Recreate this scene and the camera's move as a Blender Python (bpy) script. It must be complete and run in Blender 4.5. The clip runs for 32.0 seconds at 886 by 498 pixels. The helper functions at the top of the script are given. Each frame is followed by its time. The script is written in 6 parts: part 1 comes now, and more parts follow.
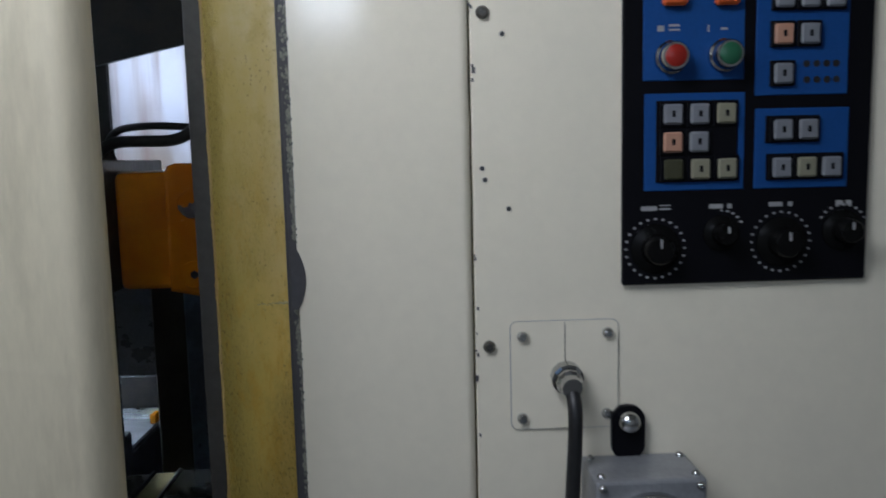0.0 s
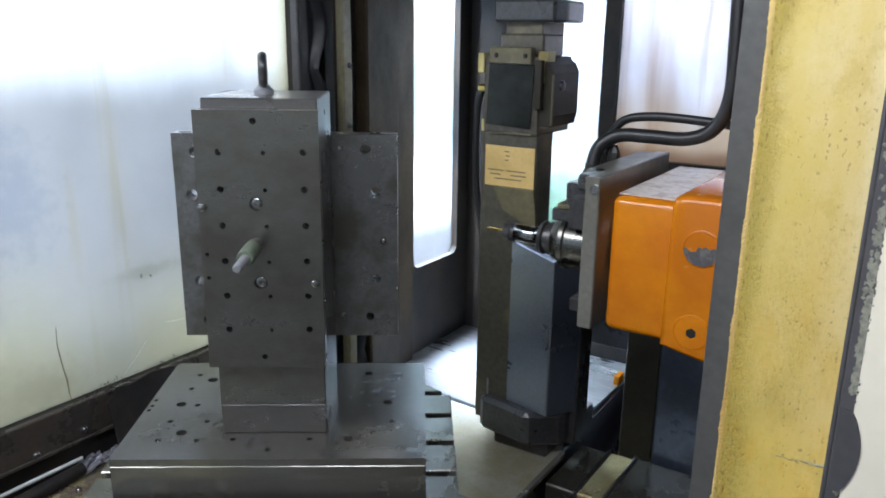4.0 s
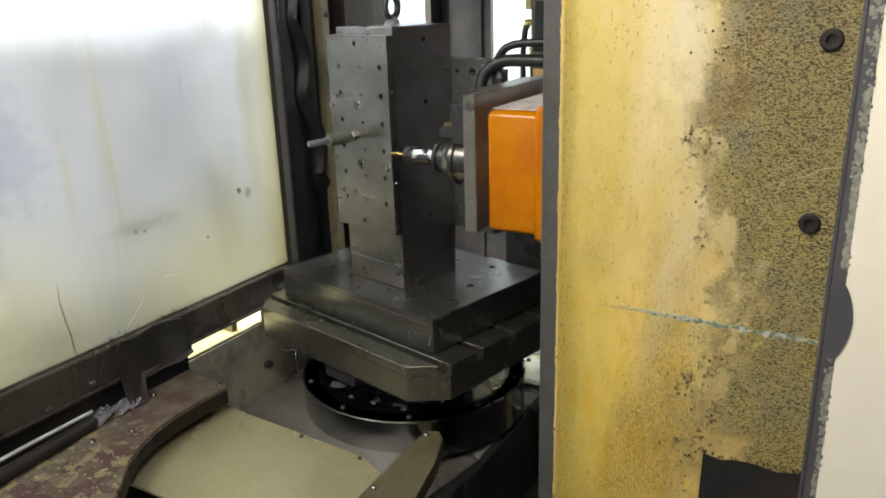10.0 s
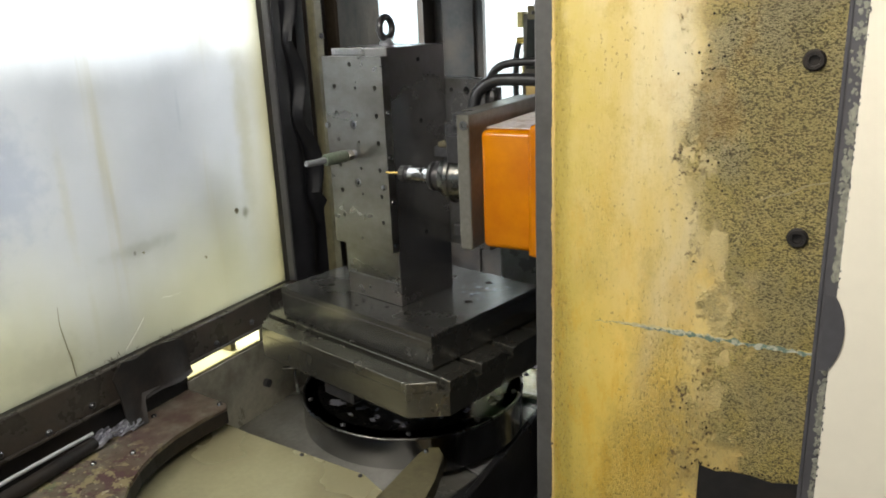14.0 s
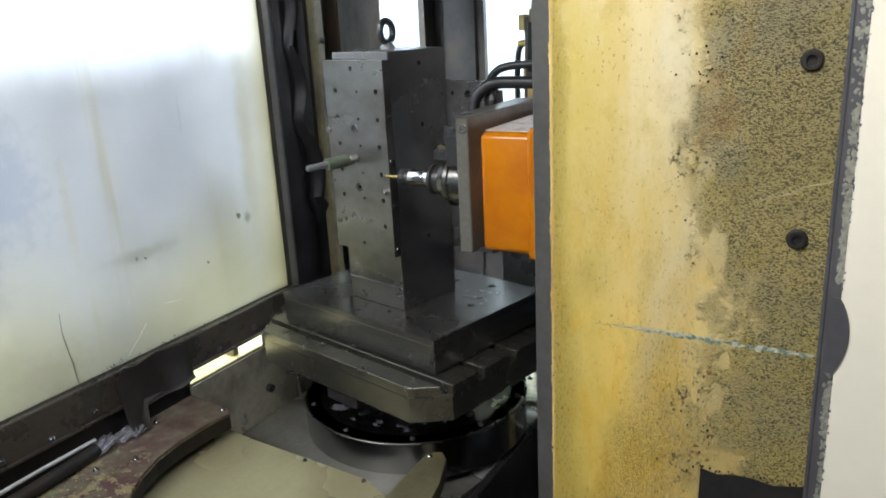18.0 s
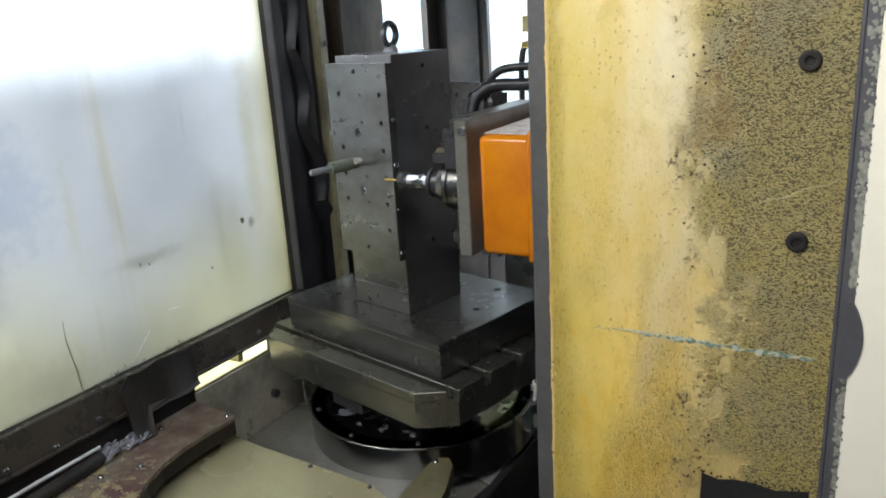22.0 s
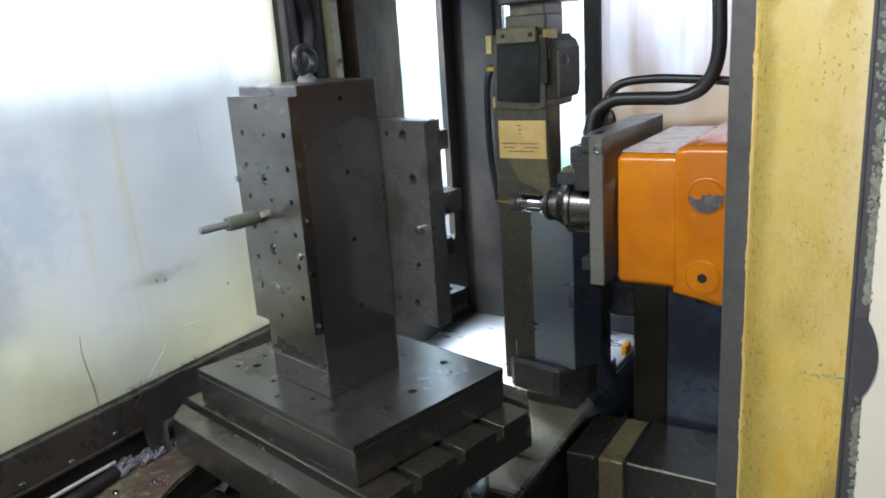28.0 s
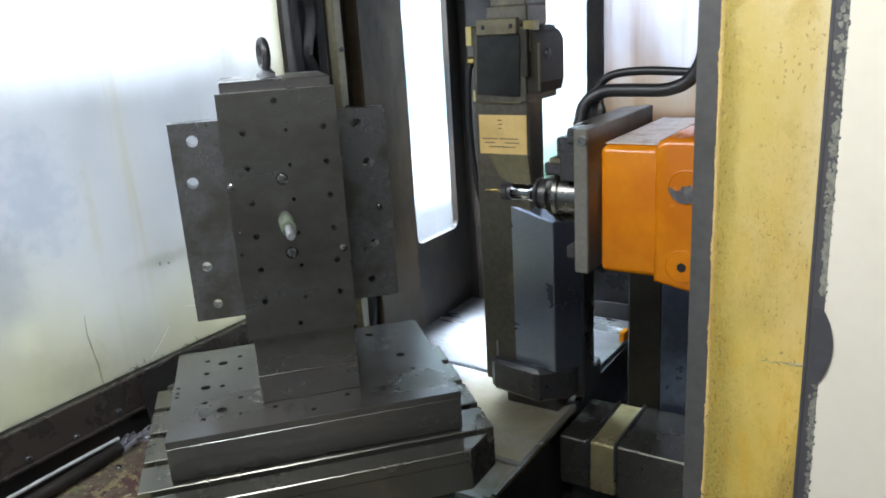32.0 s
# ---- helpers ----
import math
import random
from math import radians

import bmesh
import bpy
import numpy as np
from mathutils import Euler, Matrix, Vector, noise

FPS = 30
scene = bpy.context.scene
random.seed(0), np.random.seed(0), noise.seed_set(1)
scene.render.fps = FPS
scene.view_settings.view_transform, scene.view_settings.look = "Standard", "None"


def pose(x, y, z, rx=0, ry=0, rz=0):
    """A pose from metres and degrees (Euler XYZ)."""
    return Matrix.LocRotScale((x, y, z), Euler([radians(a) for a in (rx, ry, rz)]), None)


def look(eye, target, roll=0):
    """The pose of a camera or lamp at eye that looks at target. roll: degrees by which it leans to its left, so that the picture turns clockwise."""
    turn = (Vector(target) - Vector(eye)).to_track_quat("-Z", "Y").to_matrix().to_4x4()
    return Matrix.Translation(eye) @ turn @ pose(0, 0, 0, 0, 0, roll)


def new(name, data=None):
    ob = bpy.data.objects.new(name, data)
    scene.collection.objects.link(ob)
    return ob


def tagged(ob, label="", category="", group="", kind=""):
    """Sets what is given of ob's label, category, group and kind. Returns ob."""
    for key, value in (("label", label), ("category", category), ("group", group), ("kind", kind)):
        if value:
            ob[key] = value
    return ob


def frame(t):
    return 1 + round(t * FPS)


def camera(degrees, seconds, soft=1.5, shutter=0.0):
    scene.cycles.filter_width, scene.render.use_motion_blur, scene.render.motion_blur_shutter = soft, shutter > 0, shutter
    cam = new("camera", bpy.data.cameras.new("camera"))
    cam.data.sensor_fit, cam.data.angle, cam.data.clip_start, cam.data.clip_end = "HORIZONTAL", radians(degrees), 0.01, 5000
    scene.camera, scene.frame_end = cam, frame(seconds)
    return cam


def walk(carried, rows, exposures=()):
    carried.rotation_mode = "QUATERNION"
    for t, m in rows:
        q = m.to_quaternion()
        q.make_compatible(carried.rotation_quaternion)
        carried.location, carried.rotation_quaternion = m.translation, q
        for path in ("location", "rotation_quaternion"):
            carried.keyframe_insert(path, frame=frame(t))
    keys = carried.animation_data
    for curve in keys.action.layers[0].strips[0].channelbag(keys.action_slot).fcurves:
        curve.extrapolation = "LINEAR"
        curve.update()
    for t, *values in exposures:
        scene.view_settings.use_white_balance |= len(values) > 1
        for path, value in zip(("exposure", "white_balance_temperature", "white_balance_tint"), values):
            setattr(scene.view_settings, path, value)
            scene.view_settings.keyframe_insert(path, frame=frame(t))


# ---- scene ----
# ---- camera and its walk ----
cam = camera(60.0, 32.0, soft=1.8, shutter=0.25)
PATH = [
    (0, look((0.2455, -0.8459, 1.3422), (0.2810, 0.1466, 1.2257), -1.38)),
    (0.5, look((0.2349, -0.7153, 1.3349), (0.1698, 0.2798, 1.2611), -0.10)),
    (1, look((0.2034, -0.6385, 1.3427), (-0.0461, 0.3266, 1.2623), -0.43)),
    (1.5, look((0.1234, -0.6049, 1.3713), (-0.3223, 0.2834, 1.2605), 0.49)),
    (2, look((0.1143, -0.5801, 1.3797), (-0.4455, 0.2332, 1.2214), 1.22)),
    (2.5, look((0.1111, -0.5702, 1.4103), (-0.4542, 0.2342, 1.2276), 0.58)),
    (3, look((0.1248, -0.5756, 1.4552), (-0.4180, 0.2233, 1.1960), 0.56)),
    (3.5, look((0.1367, -0.5899, 1.4998), (-0.3899, 0.2163, 1.2302), 1.09)),
    (5.5, look((0.1416, -0.6264, 1.5172), (-0.3767, 0.1858, 1.2496), -0.40)),
    (6, look((0.1404, -0.6126, 1.5149), (-0.3800, 0.1929, 1.2314), -0.68)),
    (6.5, look((0.1436, -0.6157, 1.5041), (-0.3711, 0.1925, 1.2177), -0.81)),
    (7, look((0.1439, -0.6259, 1.4960), (-0.3591, 0.1876, 1.2041), -0.76)),
    (7.5, look((0.1447, -0.6452, 1.4916), (-0.3462, 0.1745, 1.1966), -0.76)),
    (8, look((0.1515, -0.6544, 1.4914), (-0.3338, 0.1655, 1.1876), -1.12)),
    (8.5, look((0.1514, -0.6777, 1.4901), (-0.3227, 0.1477, 1.1834), -1.18)),
    (9, look((0.1236, -0.6796, 1.4807), (-0.3424, 0.1496, 1.1722), -1.00)),
    (9.5, look((0.1267, -0.6736, 1.4759), (-0.3470, 0.1508, 1.1662), -1.25)),
    (10, look((0.1281, -0.6666, 1.4738), (-0.3524, 0.1538, 1.1638), -1.77)),
    (10.5, look((0.1257, -0.6679, 1.4752), (-0.3543, 0.1529, 1.1653), -2.08)),
    (11, look((0.1251, -0.6710, 1.4770), (-0.3534, 0.1509, 1.1682), -2.22)),
    (11.5, look((0.1250, -0.6747, 1.4793), (-0.3512, 0.1492, 1.1721), -2.35)),
    (12, look((0.1252, -0.6778, 1.4798), (-0.3494, 0.1483, 1.1761), -2.28)),
    (12.5, look((0.1246, -0.6810, 1.4827), (-0.3477, 0.1470, 1.1802), -2.42)),
    (13, look((0.1274, -0.6813, 1.4824), (-0.3463, 0.1473, 1.1840), -2.37)),
    (13.5, look((0.1288, -0.6790, 1.4816), (-0.3466, 0.1498, 1.1866), -2.37)),
    (14, look((0.1304, -0.6774, 1.4821), (-0.3465, 0.1515, 1.1897), -2.49)),
    (14.5, look((0.1319, -0.6751, 1.4804), (-0.3468, 0.1538, 1.1912), -2.45)),
    (16.5, look((0.1310, -0.6715, 1.4822), (-0.3493, 0.1567, 1.1935), -2.67)),
    (17, look((0.1316, -0.6730, 1.4818), (-0.3489, 0.1553, 1.1937), -2.71)),
    (17.5, look((0.1304, -0.6750, 1.4821), (-0.3495, 0.1536, 1.1939), -2.74)),
    (18, look((0.1306, -0.6727, 1.4811), (-0.3509, 0.1552, 1.1933), -2.94)),
    (18.5, look((0.1342, -0.6710, 1.4816), (-0.3502, 0.1549, 1.1932), -3.17)),
    (19, look((0.1306, -0.6698, 1.4810), (-0.3539, 0.1562, 1.1928), -3.21)),
    (19.5, look((0.1343, -0.6682, 1.4806), (-0.3528, 0.1563, 1.1927), -3.38)),
    (20, look((0.1291, -0.6686, 1.4808), (-0.3560, 0.1571, 1.1928), -3.31)),
    (20.5, look((0.1317, -0.6655, 1.4826), (-0.3560, 0.1583, 1.1939), -3.52)),
    (21, look((0.1271, -0.6657, 1.4829), (-0.3586, 0.1594, 1.1945), -3.51)),
    (21.5, look((0.1296, -0.6651, 1.4823), (-0.3577, 0.1598, 1.1960), -3.48)),
    (22, look((0.1250, -0.6639, 1.4822), (-0.3619, 0.1615, 1.1964), -3.46)),
    (22.5, look((0.1230, -0.6576, 1.4817), (-0.3673, 0.1663, 1.1972), -3.62)),
    (23, look((0.1207, -0.6577, 1.4797), (-0.3695, 0.1668, 1.1973), -3.48)),
    (23.5, look((0.1075, -0.6689, 1.4819), (-0.3725, 0.1622, 1.2009), -3.29)),
    (24, look((0.1280, -0.6806, 1.4985), (-0.3495, 0.1506, 1.2135), -4.28)),
    (24.5, look((0.1375, -0.6793, 1.4965), (-0.3465, 0.1515, 1.2215), -4.36)),
    (25, look((0.1275, -0.6745, 1.4941), (-0.3576, 0.1580, 1.2264), -4.27)),
    (25.5, look((0.1284, -0.6517, 1.4830), (-0.3697, 0.1762, 1.2253), -4.41)),
    (27.5, look((0.1271, -0.6528, 1.4835), (-0.3791, 0.1714, 1.2296), -4.28)),
    (28, look((0.1331, -0.6581, 1.4818), (-0.3775, 0.1599, 1.2171), -3.88)),
    (28.5, look((0.1415, -0.6656, 1.4812), (-0.3754, 0.1458, 1.2084), -3.24)),
    (29, look((0.1501, -0.6694, 1.4776), (-0.3688, 0.1393, 1.2004), -2.71)),
    (29.5, look((0.1625, -0.6612, 1.4748), (-0.3633, 0.1447, 1.2025), -2.75)),
    (30, look((0.1689, -0.6651, 1.4798), (-0.3549, 0.1421, 1.2077), -2.92)),
    (30.5, look((0.1728, -0.6652, 1.4872), (-0.3495, 0.1415, 1.2109), -3.19)),
    (31, look((0.1735, -0.6732, 1.4886), (-0.3457, 0.1353, 1.2115), -3.24)),
    (31.5, look((0.1762, -0.6661, 1.4897), (-0.3470, 0.1386, 1.2093), -3.54)),
    (32, look((0.1763, -0.6631, 1.4902), (-0.3483, 0.1401, 1.2079), -3.59)),
]
walk(cam, PATH, [(0, -0.88, 5650, 11), (0.5, -1.05, 5450, 12), (1.0, -1.50, 5550, 15), (1.6, -0.85, 5450, 22), (2.0, -0.50, 5250, 20), (2.5, -0.38, 5280, 18), (3.5, -0.20, 5600, 13), (5.5, -0.12, 6350, 10), (7.5, -0.12, 6400, 10),
                 (8.5, -0.12, 6650, 10), (9.5, -0.09, 6900, 10), (14.5, -0.09, 6850, 10), (17.0, -0.09, 6250, 10), (23.5, -0.10, 6200, 10), (25.0, -0.14, 6200, 10), (27.5, -0.10, 6050, 10), (32, -0.08, 6050, 10)])
# ---- end of walk ----
# ---- light ----
world = bpy.data.worlds.new("world")
scene.world = world
world.use_nodes = True
bg = world.node_tree.nodes["Background"]
sky = world.node_tree.nodes.new("ShaderNodeTexSky")
sky.sky_type, sky.sun_disc, sky.sun_elevation, sky.sun_rotation = "NISHITA", False, radians(40), radians(-60)
world.node_tree.links.new(sky.outputs[0], bg.inputs[0])
bg.inputs[1].default_value = 0.12


def area_lamp(name, place, target, sx, sy, watts, colour, spread=180):
    data = bpy.data.lights.new(name, "AREA")
    data.shape, data.size, data.size_y, data.energy, data.color = "RECTANGLE", sx, sy, watts, colour
    data.spread = radians(spread)
    ob = new(name, data)
    ob.matrix_world = look(place, target)
    return ob


# daylight behind the frosted side pane and the rear windows, a hall window behind the camera, and two unseen fill lamps
# added before the opening
area_lamp("daylight_side", (-1.48, 0.30, 2.70), (-0.97, 0.27, 1.60), 1.0, 0.7, 360, (0.88, 0.95, 1.0))
area_lamp("daylight_corner", (-1.45, 1.25, 2.30), (-0.78, 1.05, 0.69), 0.6, 0.6, 70, (0.80, 0.91, 1.0), 42)
area_lamp("daylight_rear", (-0.20, 2.1, 2.1), (-0.30, 1.23, 1.35), 1.5, 0.9, 210, (0.86, 0.94, 1.0))
area_lamp("hall_window", (-0.10, -3.9, 2.28), (0.0, 0.2, 1.3), 0.6, 0.25, 11, (0.93, 0.96, 1.0))
area_lamp("left_fill_lamp", (-0.9, -1.1, 2.32), (-0.45, 0.1, 1.0), 1.0, 0.3, 20, (1.0, 0.98, 0.94))
area_lamp("front_fill_lamp", (-0.05, -0.55, 1.98), (0.05, 0.1, 1.1), 0.4, 0.2, 7.6, (1.0, 0.98, 0.95))

# ---- materials ----


def mat(name, base, rough=0.5, metal=0.0, spots=None, amount=0.5, scale=8.0, grain=120.0, bump=0.15, vary=0.12, streak=(1, 1, 1), detail=6.0, low=0.45, high=0.62, spec=0.5):
    """A painted or metal surface: base colour with fine mottling, stains of a second colour, uneven gloss and a fine relief."""
    m = bpy.data.materials.new(name)
    m.use_nodes = True
    nt = m.node_tree
    N, Lk = nt.nodes, nt.links
    b = N["Principled BSDF"]
    tc = N.new("ShaderNodeTexCoord")
    mp = N.new("ShaderNodeMapping")
    mp.inputs["Scale"].default_value = streak
    Lk.new(tc.outputs["Object"], mp.inputs[0])

    def nz(sc, det, rough_=0.6, vec=mp):
        n = N.new("ShaderNodeTexNoise")
        n.inputs["Scale"].default_value, n.inputs["Detail"].default_value, n.inputs["Roughness"].default_value = sc, det, rough_
        Lk.new(vec.outputs[0], n.inputs["Vector"])
        return n

    def ramp(src, a, z):
        r = N.new("ShaderNodeMapRange")
        r.inputs["From Min"].default_value, r.inputs["From Max"].default_value = a, z
        Lk.new(src.outputs[0], r.inputs["Value"])
        return r

    def mixc(f, a, z, mode="MIX"):
        x = N.new("ShaderNodeMix")
        x.data_type, x.blend_type = "RGBA", mode
        if isinstance(f, float):
            x.inputs[0].default_value = f
        else:
            Lk.new(f.outputs[0], x.inputs[0])
        for i, v in ((6, a), (7, z)):
            if isinstance(v, tuple):
                x.inputs[i].default_value = (*v, 1)
            else:
                Lk.new(v, x.inputs[i])
        return x.outputs[2]

    fine, coarse = nz(grain, 4), nz(scale, detail)
    dark = tuple(c * (1 - vary) for c in base)
    lite = tuple(min(1, c * (1 + vary)) for c in base)
    col = mixc(ramp(fine, 0.3, 0.7), dark, lite)
    if spots:
        f = ramp(coarse, low, high)
        k = N.new("ShaderNodeMath")
        k.operation = "MULTIPLY"
        Lk.new(f.outputs[0], k.inputs[0])
        k.inputs[1].default_value = amount
        col = mixc(k, col, spots)
    Lk.new(col, b.inputs["Base Color"])
    r = N.new("ShaderNodeMapRange")
    r.inputs["To Min"].default_value, r.inputs["To Max"].default_value = max(0.03, rough - 0.13), min(1, rough + 0.13)
    Lk.new(coarse.outputs[0], r.inputs["Value"])
    Lk.new(r.outputs[0], b.inputs["Roughness"])
    b.inputs["Metallic"].default_value = metal
    b.inputs["Specular IOR Level"].default_value = spec
    if bump:
        bp = N.new("ShaderNodeBump")
        bp.inputs["Strength"].default_value, bp.inputs["Distance"].default_value = bump, 0.002
        Lk.new(fine.outputs[0], bp.inputs["Height"])
        Lk.new(bp.outputs[0], b.inputs["Normal"])
    return m


STEEL = mat("ground_steel", (0.29, 0.285, 0.288), 0.27, 0.87, (0.20, 0.175, 0.155), 0.7, 6, 200, 0.02, 0.06, detail=9, low=0.40, high=0.66)
FACE_STEEL = mat("ground_grey_steel", (0.31, 0.305, 0.285), 0.30, 0.95, (0.175, 0.155, 0.135), 0.75, 8, 260, 0.02, 0.06, (1, 1, 1.6), detail=9, low=0.40, high=0.66)
DARK_STEEL = mat("dark_oily_steel", (0.085, 0.085, 0.09), 0.30, 0.6, (0.05, 0.046, 0.042), 0.6, 9, 150, 0.1, 0.2)
PALLET_STEEL = mat("oily_pallet_steel", (0.25, 0.245, 0.215), 0.26, 0.87, (0.14, 0.132, 0.10), 0.6, 7, 140, 0.04, 0.10, detail=8, low=0.38, high=0.70)
CHROME = mat("polished_steel", (0.50, 0.50, 0.50), 0.16, 1.0, None, 0, 20, 200, 0.02, 0.05)
BLACK = mat("black_frame_paint", (0.017, 0.016, 0.0155), 0.48, 0.0, (0.042, 0.032, 0.024), 0.6, 9, 100, 0.2, 0.2, spec=0.25)
HOLE = mat("bolt_hole_black", (0.008, 0.008, 0.008), 0.6, 0.0, None, 0, 20, 100, 0, 0.1)
RUBBER = mat("black_rubber", (0.014, 0.014, 0.015), 0.4, 0.0, None, 0, 20, 200, 0.1, 0.2)
CURTAIN = mat("black_rubber_curtain", (0.010, 0.010, 0.012), 0.42, 0.0, None, 0, 20, 40, 0.2, 0.2, spec=0.25)
ORANGE = mat("orange_enamel", (0.54, 0.178, 0.001), 0.22, 0.0, (0.42, 0.110, 0.002), 0.6, 9, 60, 0.08, 0.06)
YELLOW = mat("yellowed_cream_paint", (0.57, 0.41, 0.14), 0.45, 0.0, (0.40, 0.22, 0.04), 0.75, 7, 70, 0.2, 0.12, (3, 3, 0.4))
BEIGE = mat("beige_enamel", (0.80, 0.742, 0.61), 0.12, 0.0, (0.66, 0.62, 0.52), 0.25, 3, 60, 0.04, 0.02)
PRIMER = mat("worn_grey_primer", (0.075, 0.07, 0.075), 0.6, 0.0, (0.14, 0.14, 0.13), 0.8, 120, 300, 0.4, 0.25, (1, 1, 0.6), low=0.50, high=0.60)
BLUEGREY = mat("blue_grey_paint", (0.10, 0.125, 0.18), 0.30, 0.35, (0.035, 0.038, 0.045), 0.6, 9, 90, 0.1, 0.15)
CLAMP_STEEL = mat("stained_clamp_plate_steel", (0.25, 0.25, 0.25), 0.30, 0.75, (0.13, 0.12, 0.09), 0.75, 12, 160, 0.05, 0.12)
WALL_SHEET = mat("brown_grey_oily_sheet", (0.46, 0.43, 0.34), 0.32, 0.3, (0.15, 0.13, 0.10), 0.7, 7, 90, 0.1, 0.12)
NOSE = mat("turned_bright_steel", (0.20, 0.195, 0.18), 0.28, 1.0, (0.09, 0.085, 0.075), 0.6, 14, 160, 0.03, 0.1)
EDGE_GREY = mat("grey_edge_strip", (0.10, 0.098, 0.095), 0.42, 0.3, (0.055, 0.05, 0.045), 0.6, 5, 100, 0.06, 0.12)
SLATE = mat("slate_grey_edge_paint", (0.070, 0.068, 0.074), 0.45, 0.0, (0.05, 0.048, 0.052), 0.5, 20, 120, 0.08, 0.1)
FLAP = mat("worn_rubber_flap", (0.012, 0.010, 0.009), 0.55, 0.0, (0.04, 0.028, 0.022), 0.6, 14, 90, 0.4, 0.25)
FRESH_SWARF = mat("tangled_swarf", (0.52, 0.52, 0.58), 0.26, 0.65, None, 0, 20, 200, 0.02, 0.1)
CRACK = mat("dark_crack", (0.22, 0.20, 0.14), 0.6, 0.0, None, 0, 20, 200, 0, 0.2)
TINPLATE = mat("oily_sheet_steel", (0.66, 0.66, 0.65), 0.25, 0.6, (0.38, 0.34, 0.22), 0.6, 5, 120, 0.04, 0.08)
BROWN = mat("grimy_brown_panel", (0.044, 0.032, 0.019), 0.60, 0.0, (0.016, 0.013, 0.010), 0.85, 9, 140, 0.15, 0.2, (1.3, 1.3, 0.6), detail=9, low=0.40, high=0.66, spec=0.12)
LABEL = mat("ochre_label_card", (0.62, 0.44, 0.16), 0.6, 0.0, (0.48, 0.32, 0.1), 0.5, 20, 150, 0.05, 0.06)
CONTROL = mat("black_panel_enamel", (0.004, 0.004, 0.006), 0.35, 0.0, None, 0, 20, 200, 0.05, 0.1)
BLUE = mat("blue_panel_sheet", (0.014, 0.06, 0.215), 0.45, 0.0, None, 0, 10, 200, 0.03, 0.05)
GREYCAST = mat("grey_cast_box", (0.30, 0.31, 0.33), 0.4, 0.4, (0.2, 0.2, 0.21), 0.4, 14, 160, 0.1, 0.1)
NOSE_PLATE = mat("oily_nose_plate_steel", (0.27, 0.26, 0.225), 0.34, 0.6, (0.13, 0.12, 0.09), 0.6, 10, 140, 0.06, 0.12)
OLIVE_SHEET = mat("yellow_olive_sheet_steel", (0.52, 0.45, 0.23), 0.26, 0.6, (0.30, 0.26, 0.14), 0.6, 8, 120, 0.05, 0.1)
WET_PLATE = mat("wet_olive_steel_plate", (0.54, 0.51, 0.41), 0.18, 0.4, (0.40, 0.35, 0.20), 0.7, 8, 120, 0.06, 0.1)
FLAKE = mat("pale_flaking_paint", (0.25, 0.25, 0.20), 0.65, 0.0, (0.11, 0.11, 0.10), 0.7, 200, 400, 0.4, 0.25, low=0.46, high=0.58)
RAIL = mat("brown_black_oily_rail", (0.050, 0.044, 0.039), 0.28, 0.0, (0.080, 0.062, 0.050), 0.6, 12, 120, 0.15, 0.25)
SLEEVE = mat("white_plastic_sleeve", (0.60, 0.60, 0.61), 0.25, 0.0, (0.36, 0.35, 0.34), 0.5, 30, 200, 0.05, 0.06)
WHITE = mat("printed_white", (0.7, 0.7, 0.68), 0.5, 0.0, None, 0, 20, 100, 0, 0.04)
GREEN = mat("green_paint", (0.10, 0.30, 0.16), 0.5, 0.0, (0.07, 0.2, 0.1), 0.5, 5, 60, 0.05, 0.08)
OLIVE = mat("olive_oily_paint", (0.13, 0.115, 0.062), 0.45, 0.1, (0.05, 0.043, 0.028), 0.7, 8, 90, 0.15, 0.15)
BRUSHED = mat("brushed_wet_steel", (0.42, 0.43, 0.45), 0.30, 0.9, (0.27, 0.27, 0.28), 0.5, 5, 160, 0.06, 0.1, (1, 5, 1))
DULL_SHEET = mat("dull_wet_steel_sheet", (0.40, 0.39, 0.35), 0.24, 0.6, (0.22, 0.21, 0.17), 0.6, 5, 120, 0.05, 0.12)
CREAM_SHEET = mat("cream_oily_sheet", (0.46, 0.43, 0.265), 0.26, 0.3, (0.36, 0.325, 0.185), 0.7, 4, 110, 0.05, 0.06, detail=3, low=0.36, high=0.70)
CREAM = mat("cream_tray_paint", (0.17, 0.145, 0.062), 0.5, 0.0, (0.14, 0.115, 0.05), 0.4, 4, 60, 0.05, 0.05)
GOLD = mat("coated_drill", (0.75, 0.52, 0.16), 0.25, 1.0, None, 0, 20, 200, 0.02, 0.05)
BRASS = mat("brass", (0.55, 0.42, 0.12), 0.3, 1.0, None, 0, 20, 200, 0.05, 0.1)
SPRING = mat("green_grey_sleeve", (0.13, 0.17, 0.12), 0.5, 0.2, (0.25, 0.25, 0.2), 0.4, 30, 200, 0.2, 0.2)
REDLAMP = mat("red_button", (0.26, 0.014, 0.008), 0.3, 0.0, None, 0, 20, 200, 0, 0.05)
GREENLAMP = mat("green_button", (0.02, 0.10, 0.05), 0.3, 0.0, None, 0, 20, 200, 0, 0.05)
KEY = mat("pale_key_cap", (0.17, 0.178, 0.20), 0.35, 0.0, (0.22, 0.23, 0.25), 0.4, 30, 200, 0.02, 0.04)
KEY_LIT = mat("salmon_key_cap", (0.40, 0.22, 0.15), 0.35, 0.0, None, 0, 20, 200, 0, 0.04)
KEY_DARK = mat("dark_key_cap", (0.05, 0.05, 0.03), 0.35, 0.0, None, 0, 20, 200, 0, 0.04)
KEY_OLD = mat("yellowed_key_cap", (0.22, 0.21, 0.15), 0.35, 0.0, None, 0, 20, 200, 0, 0.04)
